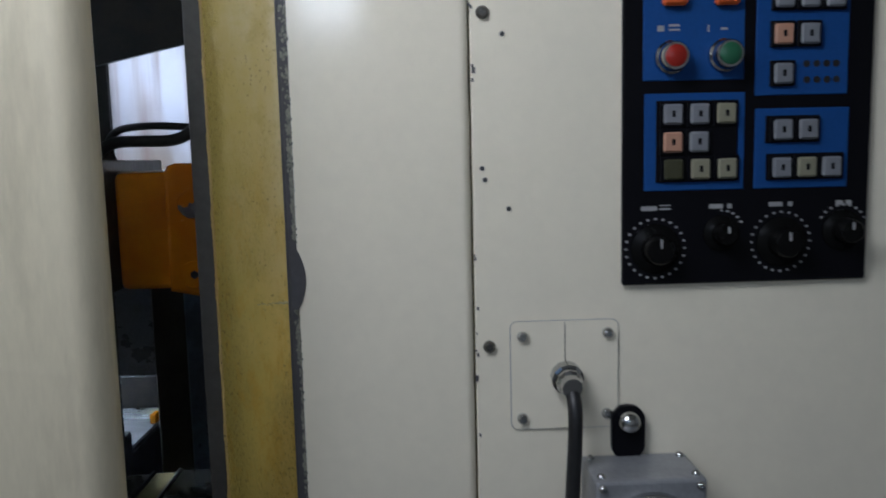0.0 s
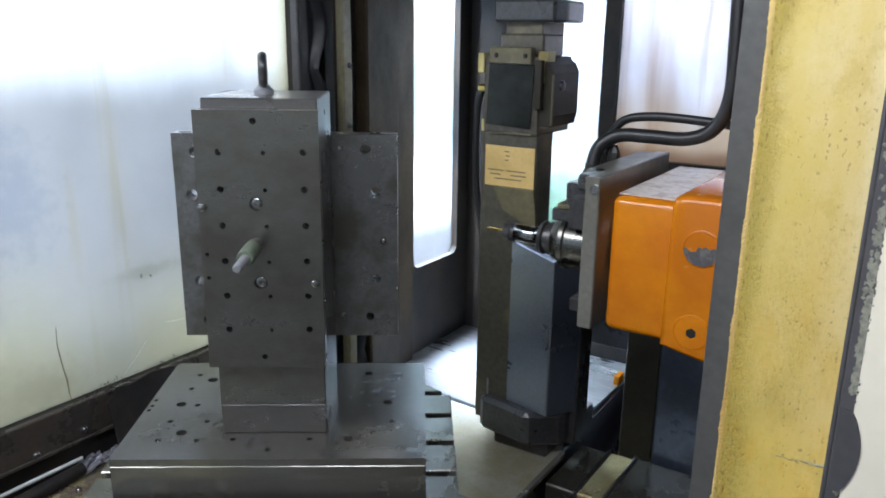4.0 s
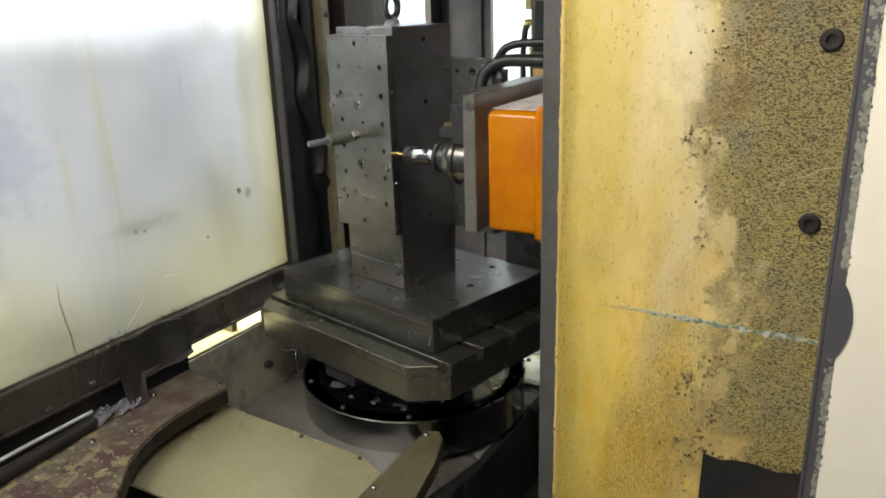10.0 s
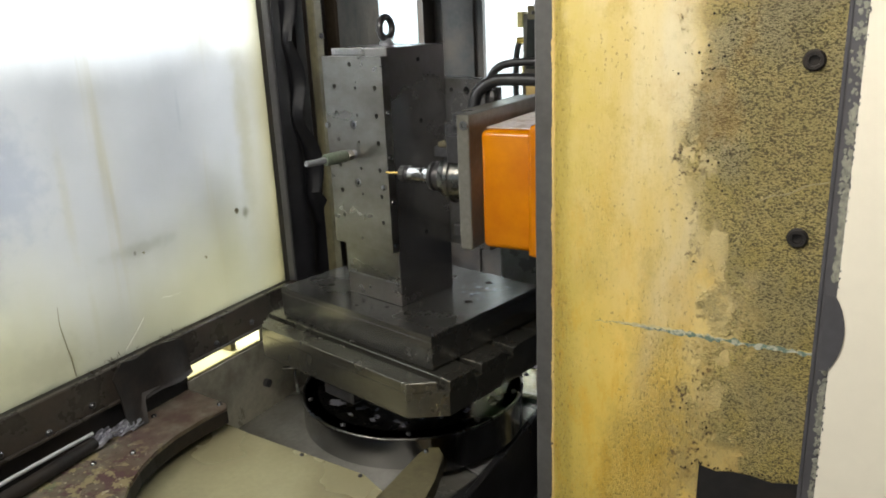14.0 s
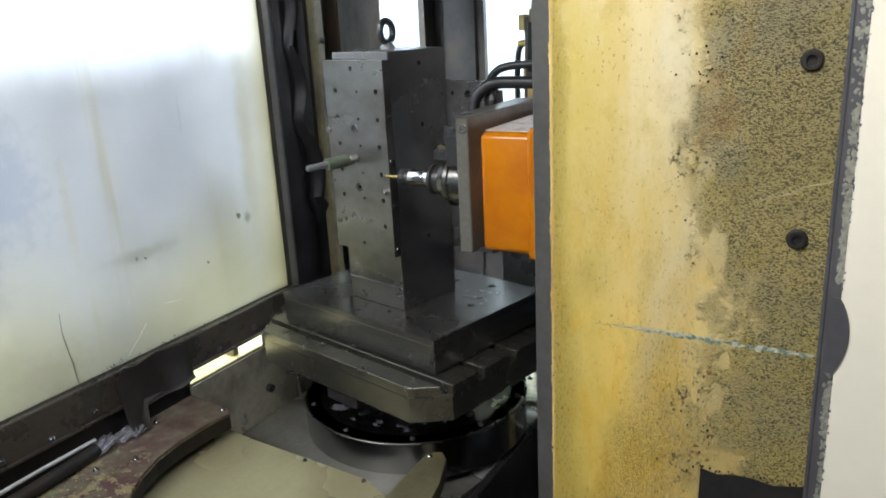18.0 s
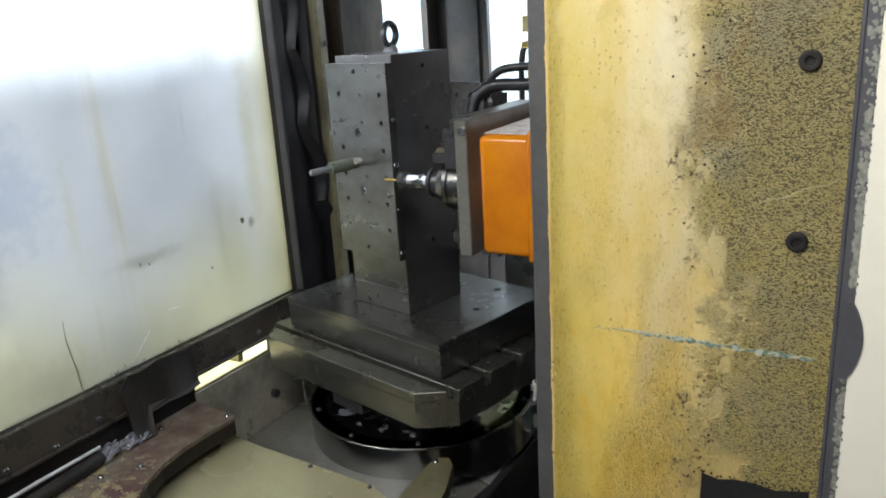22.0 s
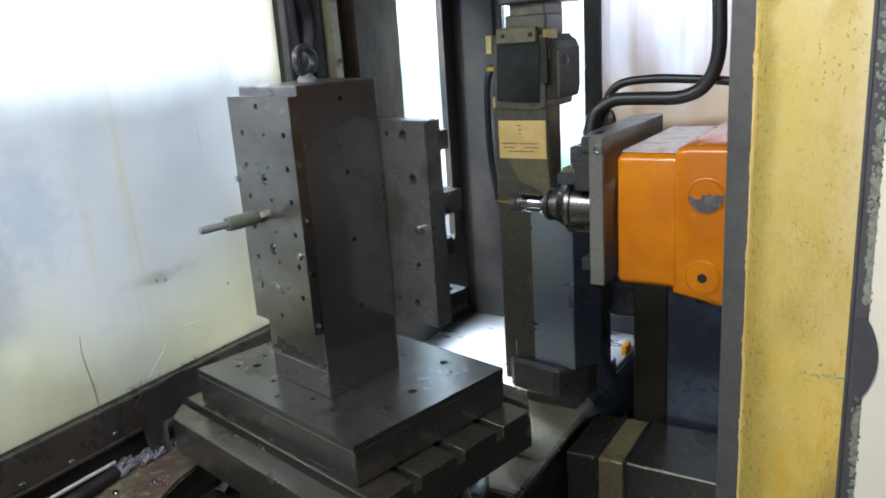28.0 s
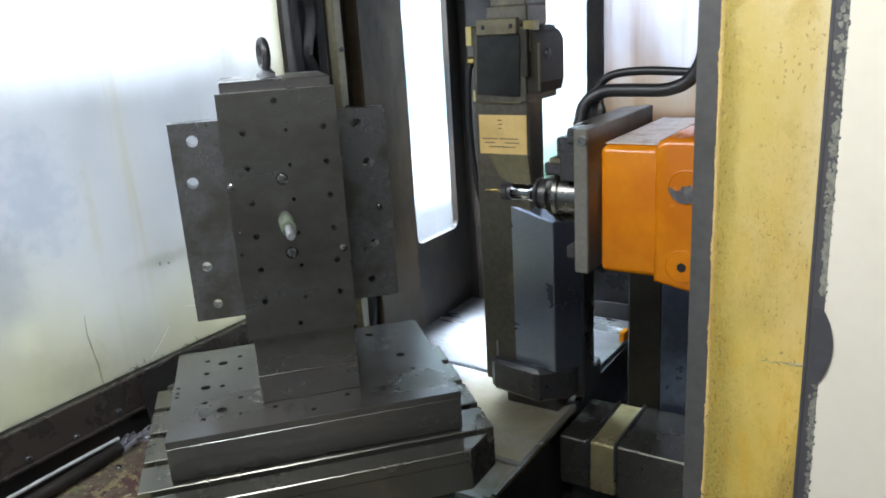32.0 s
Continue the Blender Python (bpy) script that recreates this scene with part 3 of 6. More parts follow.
def pane_mat(name, tint, clear, rough, streaks, film_light=None, marks=(), run=(0.62, 0.74)):
    """Clouded plastic: light comes through it diffusely, with stains and a little clear sight."""
    m = bpy.data.materials.new(name)
    m.use_nodes = True
    nt = m.node_tree
    N, Lk = nt.nodes, nt.links
    N.remove(N["Principled BSDF"])
    out = N["Material Output"]
    tc = N.new("ShaderNodeTexCoord")
    mp = N.new("ShaderNodeMapping")
    mp.inputs["Scale"].default_value = (4, 4, 0.7)
    Lk.new(tc.outputs["Object"], mp.inputs[0])
    n1 = N.new("ShaderNodeTexNoise")
    n1.inputs["Scale"].default_value, n1.inputs["Detail"].default_value = 1.6, 5
    Lk.new(mp.outputs[0], n1.inputs["Vector"])
    n2 = N.new("ShaderNodeTexNoise")
    n2.inputs["Scale"].default_value, n2.inputs["Detail"].default_value = 2.2, 6
    Lk.new(tc.outputs["Object"], n2.inputs["Vector"])
    r1 = N.new("ShaderNodeMapRange")
    r1.inputs["From Min"].default_value, r1.inputs["From Max"].default_value = 0.5, 0.75
    Lk.new(n1.outputs[0], r1.inputs["Value"])
    mx = N.new("ShaderNodeMix")
    mx.data_type = "RGBA"
    k = N.new("ShaderNodeMath")
    k.operation = "MULTIPLY"
    k.inputs[1].default_value = 0.55
    Lk.new(r1.outputs[0], k.inputs[0])
    Lk.new(k.outputs[0], mx.inputs[0])
    mx.inputs[6].default_value, mx.inputs[7].default_value = (*tint, 1), (*streaks, 1)
    stained = mx.outputs[2]
    # dried coolant and haze, with the daylight behind painted in: (colour, axis, from, to, raggedness of the border)
    for colour, axis, begin, end, ragged in film_light or ():
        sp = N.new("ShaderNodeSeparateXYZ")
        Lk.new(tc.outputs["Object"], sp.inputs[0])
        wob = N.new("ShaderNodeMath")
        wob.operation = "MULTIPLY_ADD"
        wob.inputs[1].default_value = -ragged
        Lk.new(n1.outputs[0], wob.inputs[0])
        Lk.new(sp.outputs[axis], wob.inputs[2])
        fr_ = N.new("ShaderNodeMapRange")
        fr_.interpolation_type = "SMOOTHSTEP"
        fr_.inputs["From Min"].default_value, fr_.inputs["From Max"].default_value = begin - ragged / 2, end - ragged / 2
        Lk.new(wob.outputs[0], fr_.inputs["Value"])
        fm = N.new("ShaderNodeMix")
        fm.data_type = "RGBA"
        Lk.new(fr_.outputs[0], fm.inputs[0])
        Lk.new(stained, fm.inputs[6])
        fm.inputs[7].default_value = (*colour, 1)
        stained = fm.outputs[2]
    # single stains, and one painted glow: middle, half widths, colour, share and raggedness
    for cy_, cz_, ry_, rz_, colour, share, ragged in marks:
        spot = N.new("ShaderNodeMapping")
        spot.vector_type = "TEXTURE"
        spot.inputs["Location"].default_value = (XW, cy_, cz_)
        spot.inputs["Scale"].default_value = (1, ry_, rz_)
        Lk.new(tc.outputs["Object"], spot.inputs[0])
        far = N.new("ShaderNodeVectorMath")
        far.operation = "LENGTH"
        Lk.new(spot.outputs[0], far.inputs[0])
        grain_ = N.new("ShaderNodeTexNoise")
        grain_.inputs["Scale"].default_value, grain_.inputs["Detail"].default_value = 45, 6
        Lk.new(tc.outputs["Object"], grain_.inputs["Vector"])
        rag = N.new("ShaderNodeMath")
        rag.operation = "MULTIPLY_ADD"
        rag.inputs[1].default_value = ragged
        Lk.new(grain_.outputs[0], rag.inputs[0])
        Lk.new(far.outputs["Value"], rag.inputs[2])
        fade = N.new("ShaderNodeMapRange")
        fade.interpolation_type = "SMOOTHSTEP"
        for key_, v in (("From Min", 1.0 + ragged / 2), ("From Max", 0.1 + ragged / 2), ("To Max", share)):
            fade.inputs[key_].default_value = v
        Lk.new(rag.outputs[0], fade.inputs["Value"])
        mk = N.new("ShaderNodeMix")
        mk.data_type = "RGBA"
        Lk.new(fade.outputs[0], mk.inputs[0])
        Lk.new(stained, mk.inputs[6])
        mk.inputs[7].default_value = (*colour, 1)
        stained = mk.outputs[2]
    mp3 = N.new("ShaderNodeMapping")
    mp3.inputs["Scale"].default_value = (26, 26, 1.1)
    Lk.new(tc.outputs["Object"], mp3.inputs[0])
    n3 = N.new("ShaderNodeTexNoise")
    n3.inputs["Scale"].default_value, n3.inputs["Detail"].default_value = 1.0, 3
    Lk.new(mp3.outputs[0], n3.inputs["Vector"])
    r3 = N.new("ShaderNodeMapRange")
    r3.inputs["From Min"].default_value, r3.inputs["From Max"].default_value = run
    r3.inputs["To Max"].default_value = 0.55
    Lk.new(n3.outputs[0], r3.inputs["Value"])
    dr = N.new("ShaderNodeMix")
    dr.data_type = "RGBA"
    Lk.new(r3.outputs[0], dr.inputs[0])
    Lk.new(stained, dr.inputs[6])
    dr.inputs[7].default_value = (*[c * 0.8 for c in streaks], 1)
    stained = dr.outputs[2]
    r2 = N.new("ShaderNodeMapRange")
    r2.inputs["From Min"].default_value, r2.inputs["From Max"].default_value = 0.3, 0.7
    r2.inputs["To Min"].default_value, r2.inputs["To Max"].default_value = 0.66, 1.0
    Lk.new(n2.outputs[0], r2.inputs["Value"])
    mul = N.new("ShaderNodeMix")
    mul.data_type, mul.blend_type = "RGBA", "MULTIPLY"
    mul.inputs[0].default_value = 1.0
    Lk.new(stained, mul.inputs[6])
    Lk.new(r2.outputs[0], mul.inputs[7])
    tr = N.new("ShaderNodeBsdfTranslucent")
    Lk.new(mul.outputs[2], tr.inputs[0])
    df = N.new("ShaderNodeBsdfDiffuse")
    Lk.new(mul.outputs[2], df.inputs[0])
    a = N.new("ShaderNodeMixShader")
    a.inputs[0].default_value = 0.25
    Lk.new(tr.outputs[0], a.inputs[1])
    Lk.new(df.outputs[0], a.inputs[2])
    see = N.new("ShaderNodeBsdfTransparent")
    b = N.new("ShaderNodeMixShader")
    b.inputs[0].default_value = clear
    Lk.new(a.outputs[0], b.inputs[1])
    Lk.new(see.outputs[0], b.inputs[2])
    gl = N.new("ShaderNodeBsdfGlossy")
    gl.inputs["Roughness"].default_value = rough
    c = N.new("ShaderNodeMixShader")
    c.inputs[0].default_value = 0.06
    Lk.new(b.outputs[0], c.inputs[1])
    Lk.new(gl.outputs[0], c.inputs[2])
    Lk.new(c.outputs[0], out.inputs[0])
    return m


# daylight behind is put into these bands: bright top, dimmer below and beside
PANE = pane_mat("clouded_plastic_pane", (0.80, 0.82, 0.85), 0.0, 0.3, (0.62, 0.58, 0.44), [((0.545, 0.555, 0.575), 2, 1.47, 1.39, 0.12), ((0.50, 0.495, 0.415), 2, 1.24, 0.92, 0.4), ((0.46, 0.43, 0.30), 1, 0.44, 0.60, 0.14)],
                [(0.061, 1.22, 0.013, 0.15, (0.50, 0.46, 0.33), 0.32, 0.9), (0.075, 1.02, 0.010, 0.12, (0.46, 0.44, 0.33), 0.26, 0.9), (0.472, 1.27, 0.030, 0.28, (0.42, 0.39, 0.26), 0.4, 0.8),
                 (-0.03, 1.27, 0.095, 0.13, (0.42, 0.445, 0.50), 0.55, 2.2), (-0.10, 1.16, 0.06, 0.14, (0.40, 0.41, 0.43), 0.5, 1.2), (0.19, 1.110, 0.11, 0.018, (0.36, 0.36, 0.32), 0.5, 0.9),
                 (0.312, 1.335, 0.006, 0.05, (0.45, 0.47, 0.50), 0.6, 0.6), (0.45, 1.11, 0.014, 0.017, (0.26, 0.25, 0.20), 0.8, 0.8), (0.172, 1.104, 0.004, 0.006, (0.15, 0.14, 0.12), 0.8, 0.3),
                 # last mark: a bulb's glow behind the pane, painted as a paler spot
                 (-0.02, 0.97, 0.10, 0.05, (0.36, 0.35, 0.30), 0.4, 1.4), (-0.089, 1.058, 0.035, 0.05, (0.70, 0.70, 0.60), 0.4, 1.0)])
# uneven brightness seen through the narrow window is put into its tint by height
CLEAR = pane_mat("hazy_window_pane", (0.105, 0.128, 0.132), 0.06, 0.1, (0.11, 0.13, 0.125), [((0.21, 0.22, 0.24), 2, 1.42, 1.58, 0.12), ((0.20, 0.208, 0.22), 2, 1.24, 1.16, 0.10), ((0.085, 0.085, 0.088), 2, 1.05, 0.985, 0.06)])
REAR_CLEAR = pane_mat("thin_hazy_window_pane", (0.40, 0.43, 0.44), 0.42, 0.1, (0.34, 0.35, 0.31))
SPLASH = pane_mat("splashed_plastic_pane", (0.60, 0.60, 0.64), 0.0, 0.3, (0.36, 0.23, 0.13), [((0.42, 0.36, 0.30), 2, 1.42, 1.25, 0.3), ((0.27, 0.20, 0.15), 2, 1.262, 1.228, 0.05)], (), (0.50, 0.68))
SLOT_LIGHT = pane_mat("slot_light_strip", (0.78, 0.70, 0.42), 0.0, 0.3, (0.6, 0.48, 0.22))
GREEN_SHEET = pane_mat("green_plastic_sheet", (0.17, 0.40, 0.22), 0.0, 0.3, (0.2, 0.44, 0.26))

def bm_plate(outer, holes, to3d, thick, way, n=14):
    """A flat plate over a convex or bent outline, with round holes (u, v, radius) right through it."""
    bm = bmesh.new()
    edges = []
    for loop in [outer] + [[(u + r * math.cos(2 * math.pi * k / n), w + r * math.sin(2 * math.pi * k / n)) for k in range(n)] for u, w, r in holes]:
        vs = [bm.verts.new(to3d(u, w)) for u, w in loop]
        edges += [bm.edges.new((vs[i], vs[(i + 1) % len(vs)])) for i in range(len(vs))]
    bmesh.ops.triangle_fill(bm, use_beauty=True, edges=edges)
    g = bmesh.ops.extrude_face_region(bm, geom=list(bm.faces))
    for e in g["geom"]:
        if isinstance(e, bmesh.types.BMVert):
            e.co += Vector(way) * thick
    bmesh.ops.recalc_face_normals(bm, faces=list(bm.faces))
    return bm


def rect(x0, y0, x1, y1, r=0.0, n=5):
    """A rectangle's corners, rounded by r."""
    if not r:
        return [(x0, y0), (x1, y0), (x1, y1), (x0, y1)]
    out = []
    for cx, cy, a in ((x1 - r, y0 + r, -90), (x1 - r, y1 - r, 0), (x0 + r, y1 - r, 90), (x0 + r, y0 + r, 180)):
        out += [(cx + r * math.cos(radians(a + 90 * k / n)), cy + r * math.sin(radians(a + 90 * k / n))) for k in range(n + 1)]
    return out


def bm_screw(p, way, r, n=16):
    """A domed socket screw head."""
    p = Vector(p)
    return bm_lathe(p, p + Vector(way), [(0, r), (r * 0.5, r * 0.92), (r * 0.8, r * 0.6), (r * 0.8, r * 0.4), (r * 0.45, r * 0.38)], n)


HEAD_SHIFT = 0.165                       # travel of the spindle head along x
TABLE_X, TABLE_NEAR, TABLE_FAR, TABLE_DRIFT = -0.616, 0.143, 0.510, -0.020
ANG_FRONT, ANG_WORK = 47.0, -13.3
TZ = 0.977                               # top of the base plate
FLOOR = 0.68                             # sheet floor inside the machine

# ---- setting: workshop hall ----
structure("ground", bm_box(-30, -30, -0.2, 30, 30, 0.0), CONCRETE, "grey stained concrete workshop floor", "floor")
structure("hall_wall_south", bm_sheet((-5, 0, 5, 4.2), [(-3.4, 1.2, -0.2, 3.2)], lambda u, v: (u, -4.2, v), 0.15, (0, -1, 0)), PLASTER, "pale plaster workshop wall with a window opening", "wall")
structure("hall_wall_east", bm_box(5.0, -4.2, 0, 5.15, 4, 4.2), PLASTER, "pale plaster workshop wall", "wall")
structure("hall_wall_west", bm_sheet((-4.2, 0, 4, 4.2), [(-3.0, 1.0, 3.2, 3.6)], lambda u, v: (-5.0, u, v), 0.15, (-1, 0, 0)), PLASTER, "pale plaster workshop wall with a large window opening", "wall")
structure("hall_wall_north", bm_sheet((-5.0, 0, 5.0, 4.2), [(-3.6, 0.9, 3.0, 3.6)], lambda u, v: (u, 4.0, v), 0.15, (0, 1, 0)), PLASTER, "pale plaster workshop wall with a wide window opening", "wall")
structure("hall_ceiling", bm_box(-5.2, -4.4, 4.2, 5.2, 4.2, 4.3), PLASTER, "pale workshop ceiling", "ceiling")

# ---- setting: machine enclosure ----
side_holes = [(-0.18, 0.932, 0.547, 1.95), (0.229, 0.80, 0.46, 0.866), (0.594, 1.02, 0.640, 1.90)]
wall = bm_sheet((-0.195, 0.0, 0.94, 2.15), side_holes, lambda u, v: (XW, u, v), 0.03, (-1, 0, 0))
structure("wall_west", wall, BLACK, "black painted side wall of a machine enclosure, stained with oil", "wall")


def framed_wall(name, outer, opening, r, to3d, way, label):
    """A wall bay with one round-cornered window opening."""
    bm = bmesh.new()
    edges = []
    for loop in (rect(*outer), rect(*opening, r)):
        vs = [bm.verts.new(to3d(u, w)) for u, w in loop]
        edges += [bm.edges.new((vs[i], vs[(i + 1) % len(vs)])) for i in range(len(vs))]
    bmesh.ops.triangle_fill(bm, use_beauty=True, edges=edges)
    g = bmesh.ops.extrude_face_region(bm, geom=list(bm.faces))
    for e in g["geom"]:
        if isinstance(e, bmesh.types.BMVert):
            e.co += Vector(way) * 0.03
    return structure(name, bm, BLACK, label, "wall")


framed_wall("wall_west_bay", (0.94, 0.0, YN, 2.15), (0.962, 0.92, 1.172, 1.676), 0.025, lambda u, v: (XW, u, v), (-1, 0, 0), "black painted wall bay with a narrow rounded window opening")
framed_wall("wall_north_bay", (XW - 0.03, 0.0, -0.57, 2.15), (-0.815, 0.95, -0.588, 1.658), 0.02, lambda u, v: (u, YN, v), (0, 1, 0), "black painted rear wall bay with a rounded window opening")
structure("wall_north", bm_sheet((-0.57, 0.0, 0.9, 2.15), [(-0.548, 1.222, 0.3, 1.84)], lambda u, v: (u, YN, v), 0.03, (0, 1, 0)), BLACK, "black painted rear wall of a machine enclosure", "wall")
structure("header", bm_plate([(-0.57, 1.602), (0.35, 1.805), (0.35, 2.12), (-0.57, 2.12)], [], lambda u, v: (u, YN - 0.02, v), 0.016, (0, 1, 0)), BLACK, "black sheet header over a rear pane", "trim")
structure("wall_east", bm_box(0.9, 0.04, 0, 0.93, YN, 2.15), BLACK, "black side wall of a machine enclosure", "wall")
structure("front_apron", bm_box(XW - 0.03, -0.275, 0.0, 0.10, -0.262, 0.75, 0.002), BEIGE, "beige enamelled apron below the opening", "panel")
structure("ceiling", bm_box(XW - 0.03, -0.27, 2.15, 0.93, YN + 0.03, 2.18), BLACK, "dark sheet roof of a machine enclosure", "ceiling")
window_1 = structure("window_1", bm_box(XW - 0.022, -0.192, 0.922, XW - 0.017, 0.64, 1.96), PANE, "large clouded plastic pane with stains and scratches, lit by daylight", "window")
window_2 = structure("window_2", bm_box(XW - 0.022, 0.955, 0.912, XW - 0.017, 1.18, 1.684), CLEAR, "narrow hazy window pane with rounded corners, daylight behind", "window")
window_3 = structure("window_3", bm_box(-0.825, YN + 0.015, 0.94, -0.58, YN + 0.02, 1.668), REAR_CLEAR, "hazy rear window pane with daylight behind", "window")
structure("window_4", bm_box(-0.556, YN + 0.015, 1.214, 0.31, YN + 0.02, 1.85), SPLASH, "white plastic rear pane with brown splash streaks", "window")

# added strip that glows in the slot, for the daylight past the curtain
structure("slot_light_sheet", bm_box(XW - 0.022, 0.588, 1.012, XW - 0.017, 0.648, 1.908), SLOT_LIGHT, "added yellow translucent strip standing in for daylight through a slot", "window")
for pane in (window_2, window_3):
    pane.visible_shadow = False

# frame round the large pane
pane_frame = wthing("pane_frame", (XW + 0.02, 0.0, 0.85), "black angle iron frame round a plastic pane, with bolts", "window frame")
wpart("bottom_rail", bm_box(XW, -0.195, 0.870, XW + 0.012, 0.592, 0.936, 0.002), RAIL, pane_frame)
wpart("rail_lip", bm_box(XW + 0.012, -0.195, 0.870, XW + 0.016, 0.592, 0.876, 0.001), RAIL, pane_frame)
wpart("side_post", bm_box(XW, 0.541, 0.936, XW + 0.018, 0.574, 2.05, 0.002), SLATE, pane_frame)
rail_bolt = wpart("bolt", bm_screw((XW + 0.012, 0, 0), (1, 0, 0), 0.006, 10), DARK_STEEL, pane_frame)
rail_bolt.location.y, rail_bolt.location.z = -0.06, 0.880 - 0.85
for y, z in [(-0.14, 0.885), (0.02, 0.888), (0.10, 0.908), (0.19, 0.905), (0.30, 0.885), (0.40, 0.892), (0.48, 0.884)]:
    o = rail_bolt.copy()
    scene.collection.objects.link(o)
    o.location.y, o.location.z = y, z - 0.85
for z in (1.02, 1.16, 1.30, 1.44):
    o = rail_bolt.copy()
    scene.collection.objects.link(o)
    o.location.y, o.location.z, o.location.x = 0.559, z - 0.85, o.location.x + 0.006
# torn rubber flap over the rail, furred with fine chips
flap = wthing("rubber_flap", (-0.945, 0.13, 0.82), "torn black rubber flap draped over the pane's bottom rail", "flap")
bm = bmesh.new()
top = [(0.062, 0.918), (0.082, 0.940), (0.11, 0.934), (0.15, 0.942), (0.19, 0.938), (0.216, 0.930), (0.222, 0.91)]
mid = [(0.066, 0.885), (0.085, 0.875), (0.11, 0.87), (0.15, 0.868), (0.18, 0.864), (0.205, 0.866), (0.222, 0.868)]
low = [(0.068, 0.845), (0.084, 0.840), (0.100, 0.842), (0.112, 0.864), (0.15, 0.863), (0.19, 0.860), (0.222, 0.865)]
end = [(0.070, 0.8225), (0.086, 0.8215), (0.100, 0.823), (0.110, 0.858), (0.15, 0.860), (0.19, 0.857), (0.222, 0.862)]
rows = []
for k, (line, x) in enumerate([(top, 0.015), (mid, 0.019), (low, 0.022), (end, 0.024)]):
    rows.append([bm.verts.new((XW + x + 0.002 * math.sin(2.1 * j + k) + (0.012 if k == 3 and j < 3 else 0), y, z)) for j, (y, z) in enumerate(line)])
for a, b in zip(rows, rows[1:]):
    for j in range(6):
        bm.faces.new((a[j], a[j + 1], b[j + 1], b[j]))
g = bmesh.ops.extrude_face_region(bm, geom=list(bm.faces))
for e in g["geom"]:
    if isinstance(e, bmesh.types.BMVert):
        e.co.x += 0.003
wpart("sheet", bm, FLAP, flap, "", True)
rng = random.Random(21)
bm = bmesh.new()
for k in range(110):
    y = rng.uniform(0.03, 0.29)
    z = 0.936 + rng.uniform(-0.002, 0.004) + (0.004 if 0.06 < y < 0.22 else 0)
    a = rng.uniform(0.3, 2.8)
    ln = rng.uniform(0.003, 0.009)
    p = Vector((XW + rng.uniform(0.0, 0.012), y, z))
    q = p + Vector((rng.uniform(-0.004, 0.004), ln * math.cos(a), ln * math.sin(a)))
    s = Vector((0, 0.0004, 0.0004))
    vs = [bm.verts.new(c) for c in (p - s, p + s, q + s, q - s)]
    bm.faces.new(vs)
tagged(wpart("chip_fur", bm, BROWN, flap, "fine dark chips stuck to the rail"), kind="stuff")
coil = wthing("chip_tangle", (-0.95, 0.05, 0.822), "tangle of bright steel swarf lying on the ledge", "swarf")
rng = random.Random(5)
for k in range(64):
    x, y = -0.943 + rng.uniform(-0.014, 0.012), 0.055 + rng.uniform(-0.050, 0.032)
    wpart("chip", bm_tube([(x + 0.008 * math.cos(a + k), y + 0.012 * math.sin(a * 1.1 + k), 0.8228 + (0.004 + 0.004 * (k % 3)) * (0.5 + 0.5 * math.sin(a * 1.4 + k))) for a in [j * 0.6 for j in range(7)]], 0.0010 + 0.0007 * (k % 3), 6), FRESH_SWARF, coil, "", True)
pipe = wthing("coolant_pipe", (-0.93, -0.1, 0.82), "black coolant pipe with a pale sleeve lying along the ledge", "pipe")
wpart("tube", bm_tube([(-0.922, -0.19, 0.832), (-0.927, -0.1, 0.832), (-0.935, 0.00, 0.832)], 0.0112, 16), BLACK, pipe, "", True)
wpart("sleeve", bm_tube([(-0.940, -0.19, 0.846), (-0.943, -0.1, 0.846), (-0.950, 0.01, 0.842)], 0.0033, 12), SLEEVE, pipe, "", True)


def pane_ribbon(points, m, name):
    """A thin uneven line lying on the inner face of the large pane: (y, z, half width)."""
    bm = bmesh.new()
    vs = [(bm.verts.new((XW - 0.0168, y - w, z)), bm.verts.new((XW - 0.0168, y + w, z))) for y, z, w in points]
    for (a, b), (c, e) in zip(vs, vs[1:]):
        bm.faces.new((a, b, e, c))
    g = bmesh.ops.extrude_face_region(bm, geom=list(bm.faces))
    for e in g["geom"]:
        if isinstance(e, bmesh.types.BMVert):
            e.co.x += 0.0004
    part(name, bm, m, window_1)


pane_ribbon([(0.012, 1.060, 0.0003), (0.010, 1.03, 0.0006), (0.012, 1.015, 0.0010), (0.016, 0.985, 0.0008), (0.019, 0.970, 0.0013), (0.020, 0.945, 0.0009), (0.023, 0.925, 0.0004)], CRACK, "crack")
pane_ribbon([(0.168, 0.984, 0.0006), (0.155, 0.971, 0.0012), (0.141, 0.958, 0.0013), (0.121, 0.940, 0.0006)], WHITE, "scratch")
pane_ribbon([(0.213, 1.007, 0.001), (0.235, 1.003, 0.003), (0.256, 1.002, 0.0012)], WHITE, "scratch")
for k, (y, z) in enumerate([(0.425, 1.12), (0.33, 1.05), (0.19, 1.10)]):
    r = (0.006, 0.003, 0.0025)[k]
    pane_ribbon([(y, z - r, r * 0.3), (y + 0.001, z - r * 0.4, r * 0.8), (y, z + r * 0.3, r), (y - 0.001, z + r, r * 0.4)], CRACK, "smudge")

